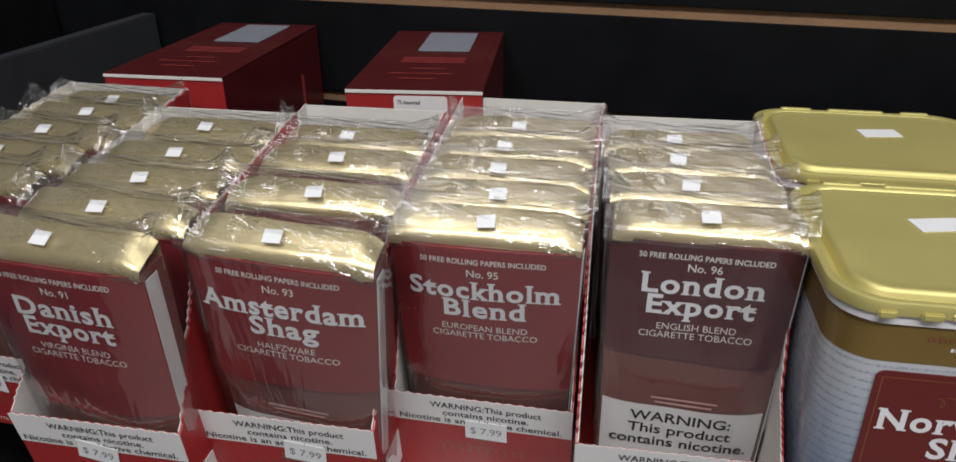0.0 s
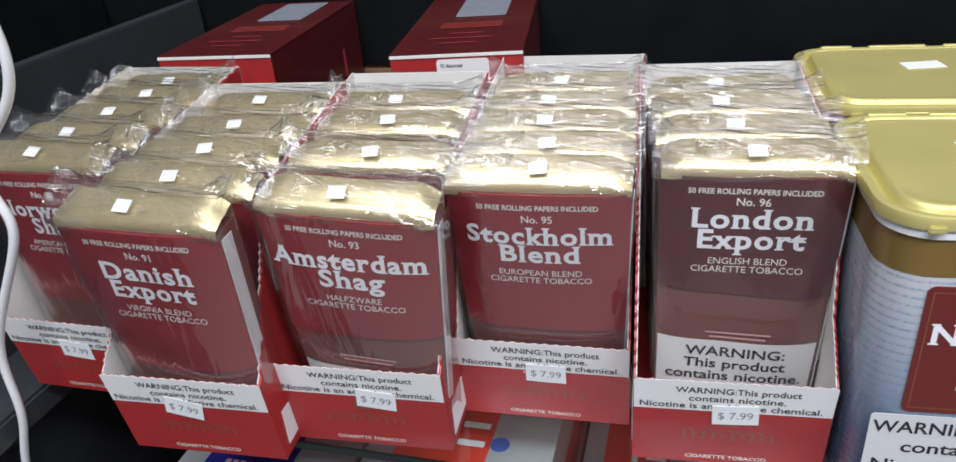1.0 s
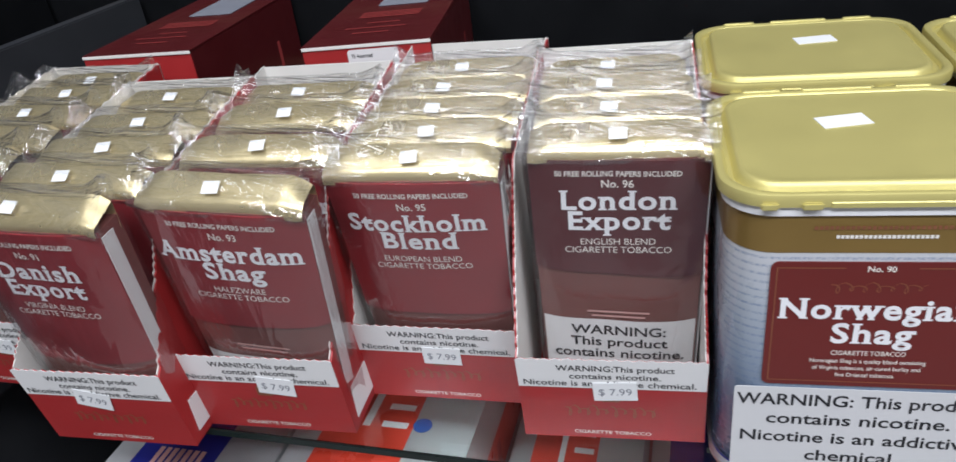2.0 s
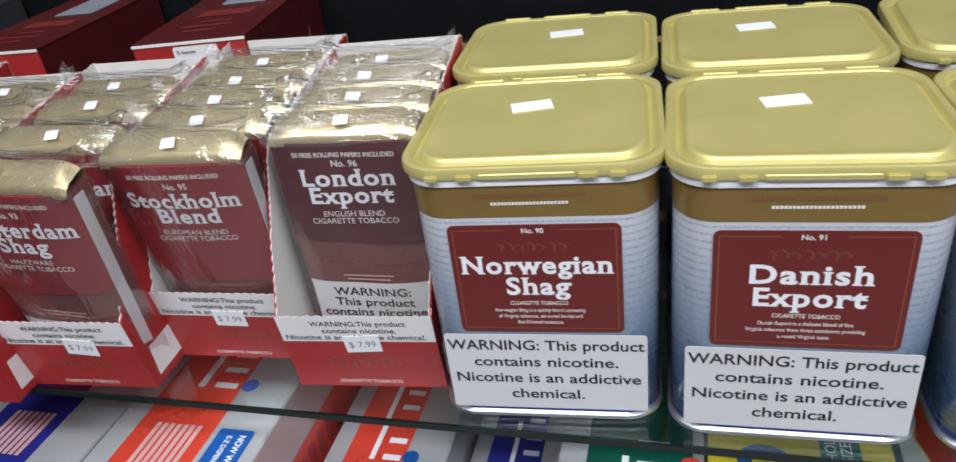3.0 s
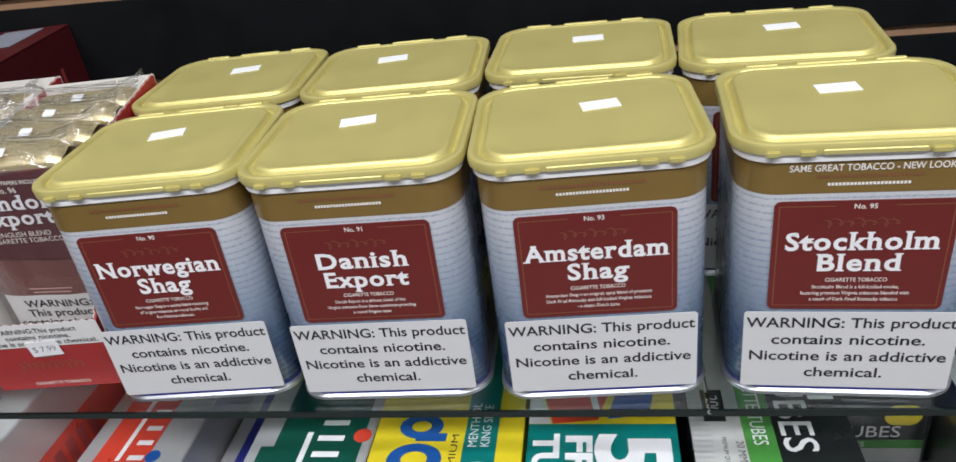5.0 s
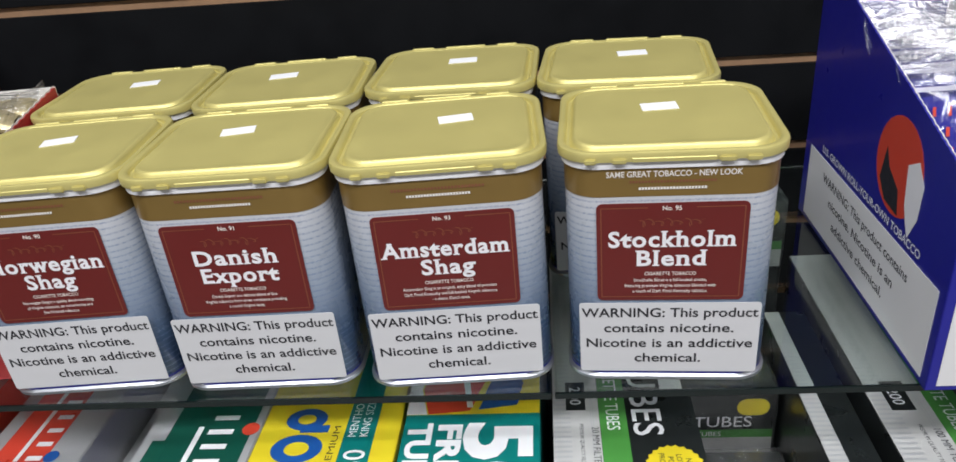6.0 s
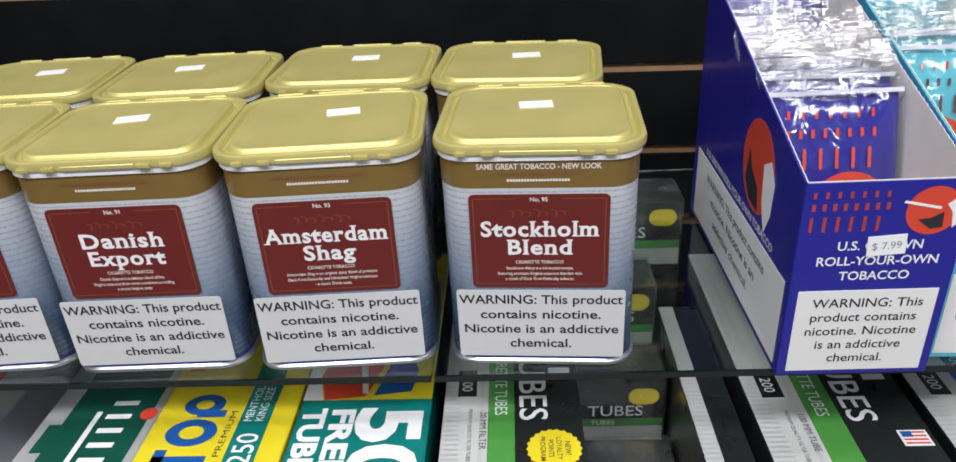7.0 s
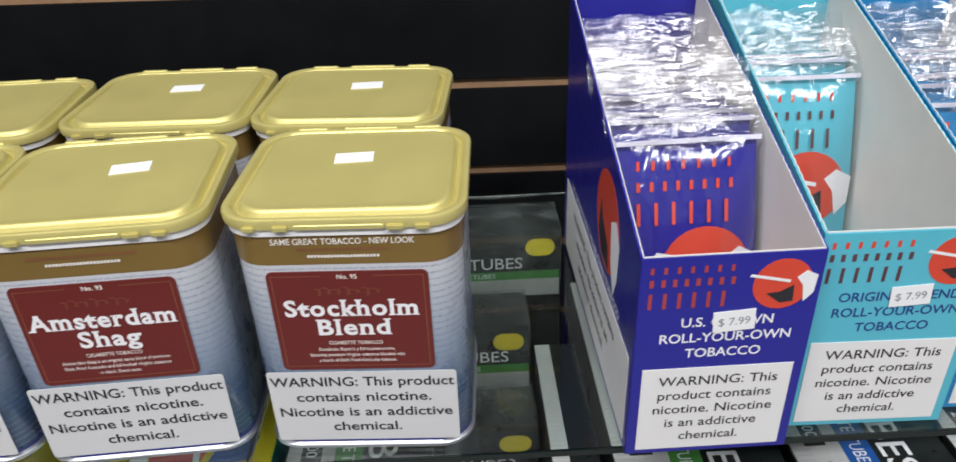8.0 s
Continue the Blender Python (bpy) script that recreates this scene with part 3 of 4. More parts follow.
        for a, b in zip(lines, lines[1:]):
            for i in range(cols):
                bm.faces.new((a[i], a[i + 1], b[i + 1], b[i]))
        return bm

    part("foil_top", top_sheet(20, (PW - 0.001) * wide, 0.0, 0.0009, 0.0), FOIL, p, "folded gold foil top", True)
    f = lambda u, v, t: (u, -swell(u, v) - 0.0013 - t, v)
    part("paper_line", words([("50 FREE ROLLING PAPERS INCLUDED", 0, PH - 0.0105, 0.0024, "CENTER", 0.052)], f, 0.03), CREAM, p)
    part("white_edge", plate(rect(-0.0065, 0.0010, 0.006, PH - 0.006), 0.0004, lambda u, v, w: (PW / 2 * narrow(v) + 0.0002 + w, u, v)), LABEL, p, "white paper side edge")
    rise = -0.0018 if title is LON else 0.0
    if first:
        part("number", words([(no, 0, PH - 0.5 * rise - 0.0165, 0.0034)], f, 0.02), CREAM, p)
        k = {AMS: 1.03, STO: 1.0, LON: 0.93}.get(title, 0.965)
        part("title", words([(title[0], 0, PH - rise - 0.0277, 0.0087, "CENTER", TITLE_W[title][0] * k), (title[1], 0, PH - rise - 0.0374, 0.0087, "CENTER", TITLE_W[title][1] * k)], f, 0.040, serif=0.085), WHITE_INK, p, "large white name lettering")
        part("small_print", words([(sub, 0, PH - rise - 0.0450, 0.0031), ("CIGARETTE TOBACCO", 0, PH - rise - 0.0491, 0.0031)], f, 0.0, 1.0), CREAM, p)
        if warning:
            low = 0.0375 if title is AMS else 0.0410
            fl = lambda u, v, t: (u, -swell(u, v) - 0.0004 - t, v)
            bm, lines = sheet(14, 5, PW - 0.003, lambda u: 0.010, low + 0.0085, 0.0004)
            w = part("warning_label", bm, LABEL, p, "white warning label with black lettering", True)
            part("warning_text", words([("WARNING:", 0, low, 0.0052), ("This product", 0, low - 0.007, 0.0052), ("contains nicotine.", 0, low - 0.014, 0.0052)], lambda u, v, t: fl(u, v, t + 0.0003), 0.02, 1.15), INK, w)
            part("weight_line", bars([(-0.012, 0.012, 0.0515, 0.0525), (-0.014, 0.014, 0.0540, 0.0550)], fl, 0.0003), PINK_INK, p)
    if tag:
        price_tag(p, -0.002 + 0.003 * math.sin(seed * 5), 0.0, lambda u, v, w: (u, -0.0030 + v * 0.9 - w * 0.4, PH + 0.0056 + w + v * 0.42), 6 * math.sin(seed), "", 0.0075, 0.0062)
    # clear wrap: a loose smooth sleeve, folded over the foil and standing up in two ears
    bm, lines = sheet(18, 14, PW + 0.0022, lambda u: 0.003, PH - 0.003, 0.0021)
    crumple(bm, 0.0007, 60, seed * 2.3)
    part("clear_sleeve", bm, SLEEVE, p, "smooth clear cellophane sleeve", True)
    for sx in (-1, 1):
        bm = bmesh.new()
        rows = [[bm.verts.new((sx * (PW / 2 * narrow(z) + 0.0016 + 0.0012 * noise.noise(Vector((z * 60, d * 300, seed + sx)))), d, z)) for d in (-PD / 2 + 0.0005, -0.003, 0.003, PD / 2)] for z in [0.004 + (PH - 0.006) * i / 12 for i in range(13)]]
        for a, b in zip(rows, rows[1:]):
            for i in range(3):
                bm.faces.new((a[i], a[i + 1], b[i + 1], b[i]))
        part("sleeve_side", bm, SLEEVE, p, "clear cellophane side fold", True)
    part("gathered_end", top_sheet(34, (PW + 0.0070) * wide, 0.0013, 0.0016, 0.0065), FILM, p, "crinkled clear cellophane end")
    return p


def edge_run(a, b, teeth, depth, rng):
    """A torn, perforated edge between two points."""
    out = []
    dx, dy = b[0] - a[0], b[1] - a[1]
    n = math.hypot(dx, dy)
    for i in range(teeth * 2 + 1):
        s = i / (teeth * 2)
        k = depth * (0.5 if i % 2 else -0.5) * rng.uniform(0.5, 1.2)
        out.append((a[0] + dx * s - dy / n * k, a[1] + dy * s + dx / n * k))
    return out


BW, BD, BH, FH = 0.0835, 0.148, 0.1455, 0.0515


def tray(m, lean, seed, side_low=(0.075, 0.075), tag_turn=-5, tag_u=0.002, crop=0.0):
    """An opened red display box, its front cut low; lean: how far its front tips forward."""
    rng = random.Random(seed)
    t = thing("display_box", m, "opened red cardboard display box with torn white perforated edges", "display box", "red display boxes")
    th = 0.0009
    part("base", block(-BW / 2, BW / 2, 0.0, BD, 0.0003, 0.0003 + th), CARD_RED, t)
    part("back_panel", plate(rect(-BW / 2, BW / 2, 0, BH), th, front(BD)), WHITE_CARD, t, "bare white inside of the back panel")
    slope = lean / FH
    ed = edge_run((-BW / 2, FH), (BW / 2, FH), 16, 0.0012, rng)
    pts = [(-BW / 2, 0.0), (BW / 2, 0.0)] + ed[::-1]
    part("front_panel", plate(pts, th, front(0.0, lean=slope)), CARD_RED, t, "red front panel")
    part("front_liner", plate([(-BW / 2 + 0.0012, 0.001), (BW / 2 - 0.0012, 0.001), (BW / 2 - 0.0012, FH - 0.0008), (-BW / 2 + 0.0012, FH - 0.0008)], 0.0004, front(0.0006, lean=slope)), WHITE_CARD, t, "white inner face of the card")
    f = front(-th - 0.0001, lean=slope)
    band = part("warning_band", plate([(-BW / 2 + 0.0003, FH - 0.0170), (BW / 2 - 0.0003, FH - 0.0170)] + [(u, v + 0.0007) for u, v in ed[::-1]], 0.0003, f), LABEL, t, "white warning band with black lettering")
    part("warning_text", words([("WARNING:This product", 0.002, FH - 0.0060, 0.0034, "CENTER", 0.0515), ("contains nicotine.", 0.002, FH - 0.0108, 0.0034, "CENTER", 0.0400), ("Nicotine is an addictive chemical.", -0.001, FH - 0.0154, 0.0034, "CENTER", 0.0760)], front(-th - 0.0006, lean=slope), 0.01), INK, band)
    part("crest", bars([(-0.004, 0.004, 0.0255, 0.0315)], f, 0.0002), BRONZE_INK, t, "small bronze crest mark")
    part("script_mark", squiggle(-0.021, 0.021, 0.0190, 0.0080, f, 10, 0.0006), BRONZE_INK, t, "dull bronze script mark")
    part("bottom_line", words([("CIGARETTE TOBACCO", 0.0, 0.0032, 0.0022)], f, 0.02, 1.1), CREAM, t)
    price_tag(t, tag_u, FH - 0.0185, front(-th - 0.0006, lean=slope), tag_turn)
    for s, low in ((-1, side_low[0]), (1, side_low[1])):
        run = [(0.0 - lean, FH)] + edge_run((-lean * 0.6, FH + 0.003), (0.012, low), 7, 0.0014, rng) + edge_run((0.014, low + 0.002), (0.030, BH - 0.022), 9, 0.0013, rng) + edge_run((0.036, BH - 0.015), (BD, BH), 14, 0.0010, rng)
        pts = [(0.0, 0.0005), (BD, 0.0005)] + run[::-1]
        sp = part("side_panel", plate(pts, th, (lambda s: lambda u, v, w: (s * (BW / 2 - th + w), u, v))(s)), CARD_RED, t, "red side panel with a torn edge")
        part("liner", plate([(u, v + 0.0011) for u, v in pts], 0.0004, (lambda s: lambda u, v, w: (s * (BW / 2 - th - 0.0001 - w), u, v))(s)), WHITE_CARD, sp, "white inner face of the card")
        part("side_label", plate(rect(0.004, 0.034, 0.006, 0.026), 0.0003, (lambda s: lambda u, v, w: (s * (BW / 2 + 0.0001 + w), u, v))(s)), LABEL, sp, "white label on the side")
    return t


# x, y of the box's front, turn, lean, names, rows of pouches (distance behind the front), side cuts
def stocked(x, y, turn, lean, title, no, sub, rows, seed, side_low=(0.075, 0.075), warning=False, tag_turn=-5, tag_u=0.002, pouch_x=0.0):
    base = pose(x, y, 0, 0, 0, turn)
    tray(base, lean, seed, side_low, tag_turn, tag_u)
    for i, (dy, tip, dz, px, rz, *more) in enumerate(rows):
        red_pouch(base @ pose(pouch_x + px, dy, 0.0016 + dz, tip, more[0] if more else 0, rz), title, no, sub, seed * 7.3 + i, i < 2, warning)


stocked(-0.2500, 0.0180, 0.5, 0.007, NOR, "No. 90", "AMERICAN BLEND", [(0.022, 2, 0, 0.004, 0), (0.047, 1, 0, 0.003, 1), (0.077, 0, 0, 0.001, -1), (0.109, 0, 0, 0.000, 1), (0.134, 0, 0, 0, 0)], 11)
stocked(-0.1550, -0.0140, 3.5, 0.007, DAN, "No. 91", "VIRGINIA BLEND", [(0.0130, 6.5, 0.001, 0.003, -3, 1), (0.038, 4, 0, 0.002, -1, 1), (0.065, 2, 0, 0.001, 1), (0.095, 1, 0, 0.001, 0), (0.132, 0, 0, 0, 0)], 12, (0.070, 0.090), False, -12, -0.003)
stocked(-0.0750, 0.0070, 3.5, 0.007, AMS, "No. 93", "HALFZWARE", [(0.0130, 7, 0.002, 0.0055, -2, 2.2), (0.050, 3.5, 0, 0.003, 1, 1), (0.088, 2, 0, 0.002, -1), (0.117, 1, 0, 0, 0)], 13, (0.085, 0.085), True, -6, 0.008)
stocked(0.0065, 0.0405, 2.5, 0.008, STO, "No. 95", "EUROPEAN BLEND", [(0.0135, 7.2, 0.001, 0.002, 0), (0.037, 5, 0, 0.002, 1), (0.062, 3.5, 0, 0.001, -1), (0.088, 2, 0, 0, 1), (0.118, 1, 0, 0, 0)], 14, (0.100, 0.110), False, -1, 0.002)
stocked(0.0930, 0.0245, 4.5, 0.006, LON, "No. 96", "ENGLISH BLEND", [(0.031, 1.5, 0.0035, 0.0025, 0, 1), (0.063, 0.5, 0.002, 0.0025, -1, 0.5), (0.095, 0.5, 0.002, 0.002, 1), (0.127, 0, 0, 0, 0)], 15, (0.090, 0.070), True, 3, 0.002)


# ---- closed cartons behind the display boxes ----
def closed_carton(m, gape):
    c = thing("tobacco_carton", m, "closed red cardboard carton, darkened for shade, with white cut edges", "carton", "red tobacco cartons")
    w, d, h = 0.0815, 0.162, 0.152
    part("body", block(-w / 2, w / 2, 0, d, 0, h - 0.003, 0.0006), SHADED_RED, c)
    part("top_flap", plate([(-w / 2, -0.0006), (w / 2, -0.0006), (w / 2, d), (-w / 2, d)], 0.001, lambda u, v, t: (u, v, h - 0.0028 + t + gape * max(0, 1 - v / 0.05) * (1 - (2 * u / w) ** 2))), SHADED_RED, c)
    part("front_flap", block(-w / 2 + 0.0003, w / 2 - 0.0003, -0.0003, -0.0001, 0.001, h - 0.0045), CARD_RED, c)
    part("cut_edge", block(-w / 2, w / 2, -0.0012, -0.0004, h - 0.0042, h - 0.0022, 0.0002), WHITE_CARD, c, "white cut edge of the card")
    part("window_patch", plate(rrect(-0.014, 0.022, 0.094, 0.154, 0.002), 0.0003, top(h - 0.0014)), GREY_INK, c, "pale silver printed patch")
    part("small_print", bars([(-0.020, 0.022, 0.062 + 0.004 * i, 0.064 + 0.004 * i) for i in range(4)] + [(-0.014, 0.010, 0.022, 0.0235), (-0.022, 0.018, 0.034, 0.0355), (-0.01, 0.012, 0.046, 0.0475)], top(h - 0.0014)), DULL_RED, c)
    part("side_print", bars([(0.02, 0.11, 0.05, 0.052), (0.02, 0.10, 0.06, 0.062), (0.12, 0.125, 0.03, 0.12)], lambda u, v, t: (w / 2 + t, u, v)), DULL_RED, c)
    return c


closed_carton(pose(-0.2345, 0.1770, 0, 0, 0, 4), 0.0)
c2 = closed_carton(pose(-0.0690, 0.1790, 0, 0, 0, 8), 0.002)
lab = part("shipping_label", plate(rrect(-0.012, 0.020, 0.1325, 0.1465, 0.002), 0.0003, front(-0.0004)), LABEL, c2, "white rounded sticker")
part("label_print", words([("75 Assorted", -0.003, 0.1415, 0.0024)], front(-0.0008), 0.02, 0.8), INK, lab)


# ---- blue and aqua display boxes with clear bags ----
HB, HBK, DB, WB = 0.119, 0.186, 0.215, 0.083


def feather_disc(parent, u, v, r, f, f2):
    d = part("emblem", disc(u, v, r, f), ORANGE, parent, "plain orange-red round emblem")
    part("emblem_bar", plate([(u - r * 1.15, v + r * 0.36), (u - r * 1.1, v + r * 0.46), (u + r * 0.25, v + r * 0.16), (u + r * 0.25, v + r * 0.05)], 0.0001, f2), WHITE_INK, d)
    part("emblem_shape", plate([(u - r * 0.5, v - r * 0.35), (u + r * 0.0, v - r * 0.75), (u + r * 0.45, v - r * 0.7), (u + r * 0.40, v - r * 0.05), (u - r * 0.05, v - r * 0.3)], 0.0001, f2), INK, d)
    part("emblem_fan", plate([(u + r * 0.45, v + r * 0.25), (u + r * 0.75, v + r * 0.5), (u + r * 1.15, v + r * 0.3), (u + r * 1.1, v - r * 0.4), (u + r * 0.8, v - r * 0.75), (u + r * 0.7, v - r * 0.1)], 0.0001, f2), WHITE_INK, d)


def bag(m, card, name_ink, seed, title_rows):
    b = thing("tobacco_bag", m, "tobacco pouch under a crinkled clear plastic header", "pouch", "bagged tobacco pouches")
    w = WB - 0.009
    bm, rows = grid_loft([(w - 0.003, 0.008, 0, 0), (w, 0.014, 0, 0.02), (w, 0.014, 0, 0.08), (w, 0.009, 0, 0.118), (w, 0.003, 0, 0.134)], 8, 2)
    bm.faces.new(rows[0][::-1])
    bm.faces.new(rows[-1])
    crumple(bm, 0.0010, 40, seed)
    part("body", bm, card, b, "", True)
    f = lambda u, v, t: (u, -0.0076 - t + 0.0045 * max(0, (v - 0.09) / 0.044), v)
    for bar in letter_bars(-0.027, 0.029, 0.119, 0.1240, 7, 0.78):
        part("brand_bar", bars([bar], f, 0.0006), ORANGE, b)
    for bar in letter_bars(-0.027, 0.029, 0.108, 0.1130, 8, 0.72):
        part("brand_bar", bars([bar], f, 0.0006), name_ink, b)
    for bar in letter_bars(-0.027, 0.029, 0.090, 0.102, 6, 0.80):
        part("brand_bar", bars([bar], f, 0.0006), name_ink if name_ink is not ORANGE else ORANGE, b)
    feather_disc(b, 0.010, 0.064, 0.024, lambda u, v, t: f(u, v, t + 0.0006), lambda u, v, t: f(u, v, t + 0.0009))
    nx = 22
    bm = bmesh.new()
    rows = []
    for k in range(9):
        s = k / 8
        rows.append([bm.verts.new(((-0.5 + i / nx) * (w + 0.004), -0.004 + 0.020 * s, 0.131 + 0.030 * s)) for i in range(nx + 1)])
    for a, c in zip(rows, rows[1:]):
        for i in range(nx):
            bm.faces.new((a[i], a[i + 1], c[i + 1], c[i]))
    crumple(bm, 0.0060, 50, seed * 3.1)
    part("clear_header", bm, BAG, b, "crumpled clear plastic header")
    part("seam", plate(rect(-w / 2 - 0.001, w / 2 + 0.001, 0.1325, 0.1350), 0.0004, front(-0.0055)), SEAM, b, "whitish heat-sealed seam")
    bm = bmesh.new()
    rows = [[bm.verts.new(((-0.5 + i / 16) * (w + 0.002), -0.0098 + 0.0045 * max(0, (z - 0.09) / 0.044) - 0.0120 * math.sin(math.pi * min(1, z / 0.134)) ** 0.6 * (1 - abs(i / 8 - 1) ** 3) - 0.0010 * math.sin(i * 1.9 + seed) * math.sin(math.pi * z / 0.134), z)) for i in range(17)] for z in (0.004, 0.03, 0.06, 0.080, 0.095, 0.108, 0.120, 0.128, 0.134)]
    for a, c in zip(rows, rows[1:]):
        for i in range(16):
            bm.faces.new((a[i], a[i + 1], c[i + 1], c[i]))
    crumple(bm, 0.0012, 35, seed * 1.3)
    part("clear_front", bm, FRONT_FILM, b, "smooth clear plastic front", True)
    return b


def spirit_box(m, card, kind, top_ink, mid_ink, low_ink, lines, line_ink, bags, seed, tag_u):
    t = thing("display_box", m, kind, "display box", "tall display boxes")
    th = 0.0009
    part("base", block(-WB / 2, WB / 2, 0, DB, 0.0003, 0.0013), card, t)
    part("back_panel", plate(rect(-WB / 2, WB / 2, 0, HBK), th, front(DB)), card, t)
    part("front_panel", block(-WB / 2, WB / 2, -th, 0, 0.0003, HB, 0.0003), card, t)
    part("front_liner", block(-WB / 2 + 0.001, WB / 2 - 0.001, 0.0001, 0.0006, 0.002, HB + 0.0004), WHITE_CARD, t)
    f = front(-th - 0.0001)
    for bar in letter_bars(-0.037, 0.005, 0.1105, 0.1140, 7, 0.72):
        part("brand_bar", bars([bar], f), top_ink, t)
    for bar in letter_bars(-0.037, 0.005, 0.1035, 0.1075, 8, 0.62):
        part("brand_bar", bars([bar], f), mid_ink, t)
    for bar in letter_bars(-0.037, 0.003, 0.0915, 0.1000, 6, 0.74):
        part("brand_bar", bars([bar], f), low_ink, t)
    feather_disc(t, 0.0235, 0.1020, 0.0135, f, front(-th - 0.0003))
    part("kind_text", words([(s, 0.001, v, 0.0052) for s, v in lines], f, 0.02, 1.0), line_ink, t)
    w = part("warning_label", plate(rect(-0.0365, 0.0365, 0.0035, 0.0560), 0.0003, f), LABEL, t, "white warning label with black lettering")
    part("warning_text", words([("WARNING: This", 0.001, 0.0455, 0.0055), ("product contains", 0, 0.0365, 0.0055), ("nicotine. Nicotine", 0, 0.0275, 0.0055), ("is an addictive", 0, 0.0185, 0.0055), ("chemical.", 0, 0.0095, 0.0055)], front(-th - 0.0005), 0.01, 1.05), INK, w)
    price_tag(t, tag_u, 0.0830, front(-th - 0.0003), 4)
    for s in (-1, 1):
        pts = [(0, 0.0005), (DB, 0.0005), (DB, HBK)] + edge_run((DB - 0.01, HBK - 0.002), (0.0, HB), 40, 0.0006, random.Random(seed))
        sd = (lambda s: lambda u, v, w_: (s * (WB / 2 - th + w_), u, v))(s)
        sp = part("side_panel", plate(pts, th, sd), card, t)
        part("liner", plate([(u, v + 0.0005) for u, v in pts], 0.0004, (lambda s: lambda u, v, w_: (s * (WB / 2 - th - 0.0001 - w_), u, v))(s)), WHITE_CARD, sp, "white inner face of the card")
        so = (lambda s: lambda u, v, w_: (s * (WB / 2 + 0.0001 + w_), u, v))(s)
        so2 = (lambda s: lambda u, v, w_: (s * (WB / 2 + 0.0004 + w_), u, v))(s)
        wl = part("side_warning", plate(rect(0.006, DB - 0.012, 0.004, 0.058), 0.0003, so), LABEL, sp, "white side warning label")
        read = (lambda s: lambda u, v, w_: (s * (WB / 2 + 0.0004 + w_), 0.105 + s * u, v))(s)
        part("side_print", words([("WARNING: This product contains", 0, 0.0430, 0.0062, "CENTER", 0.135), ("nicotine. Nicotine is an", 0, 0.0300, 0.0062, "CENTER", 0.105), ("addictive chemical.", 0, 0.0170, 0.0062, "CENTER", 0.085)], read, 0.02), INK, wl)
        part("side_words", words([("U.S. GROWN ROLL-YOUR-OWN TOBACCO" if card is BLUE else "ROLL-YOUR-OWN TOBACCO", 0, 0.0620, 0.0050, "CENTER", 0.150)], read, 0.02), WHITE_INK, sp)
        d = part("emblem", disc(0.070, 0.098, 0.0285, so), ORANGE, sp, "plain orange-red round emblem")
        part("emblem_fan", plate([(0.052, 0.074), (0.056, 0.082), (0.059, 0.104), (0.048, 0.110), (0.039, 0.100), (0.040, 0.080), (0.047, 0.066)], 0.0001, so2), WHITE_INK, d)
        part("emblem_shape", plate([(0.062, 0.072), (0.080, 0.074), (0.090, 0.084), (0.086, 0.104), (0.080, 0.094), (0.066, 0.086)], 0.0001, so2), INK, d)
    for i, (dy, tip) in enumerate(bags):
        bag(m @ pose(0, dy, 0.008 + 0.003 * (i % 2), tip, 0, 1.5 * math.sin(seed + i * 2)), SEA if card is SEA else card, mid_ink if card is not BLUE else ORANGE, seed * 3 + i, None)
    return t


spirit_box(pose(0.7085, -0.0040, 0, 0, 0, 0.5), BLUE, "tall royal blue display box of roll-your-own tobacco pouches", DULL_RED, DULL_RED, DULL_RED, [("U.S. GROWN", 0.0805), ("ROLL-YOUR-OWN", 0.0715), ("TOBACCO", 0.0625)], WHITE_INK, [(0.052, -13), (0.078, -9), (0.106, -4), (0.126, -3), (0.146, -3), (0.166, -2), (0.186, -2)], 21, 0.004)
spirit_box(pose(0.7955, 0.0085, 0, 0, 0, -1), TEAL, "tall aqua blue display box of roll-your-own tobacco pouches", ORANGE, BROWN_INK, BROWN_INK, [("ORIGINAL BLEND", 0.0805), ("ROLL-YOUR-OWN", 0.0715), ("TOBACCO", 0.0625)], NAVY_INK, [(0.126, -12), (0.156, -7), (0.184, -3)], 22, 0.006)
spirit_box(pose(0.8830, 0.0160, 0, 0, 0, -1), SEA, "tall sea blue display box of roll-your-own tobacco pouches", ORANGE, BROWN_INK, BROWN_INK, [("ROLL-YOUR-OWN", 0.0715), ("TOBACCO", 0.0625)], WHITE_INK, [(0.075, -5), (0.100, -4), (0.125, -4), (0.150, -4), (0.175, -3)], 23, 0.006)


# ---- cartons of filter tubes on the lower shelf ----
def carton(name, x0, x1, y0, y1, z0, z1, stripes, label, side=None, turn=0.0):
    """A long carton lying along y; stripes: (x0, x1, material) printed on its top and front."""
    cx, cy = (x0 + x1) / 2, y0
    c = thing(name, pose(cx, cy, z0, 0, 0, turn), label, "carton", "filter tube cartons")
    h, w, d = z1 - z0, x1 - x0, y1 - y0
    part("body", block(-w / 2, w / 2, 0, d, 0, h, 0.0008), side or SILVER, c)
    for a, b, mt in stripes:
        bm = plate(rect(a - cx, b - cx, 0.0008, d - 0.0008), 0.0003, top(h + 0.0001))
        block(a - cx, b - cx, -0.0004, -0.0001, 0.0008, h - 0.0008, 0, bm)
        part("printed_stripe", bm, mt, c)
    return c, h + 0.0004, cx, cy


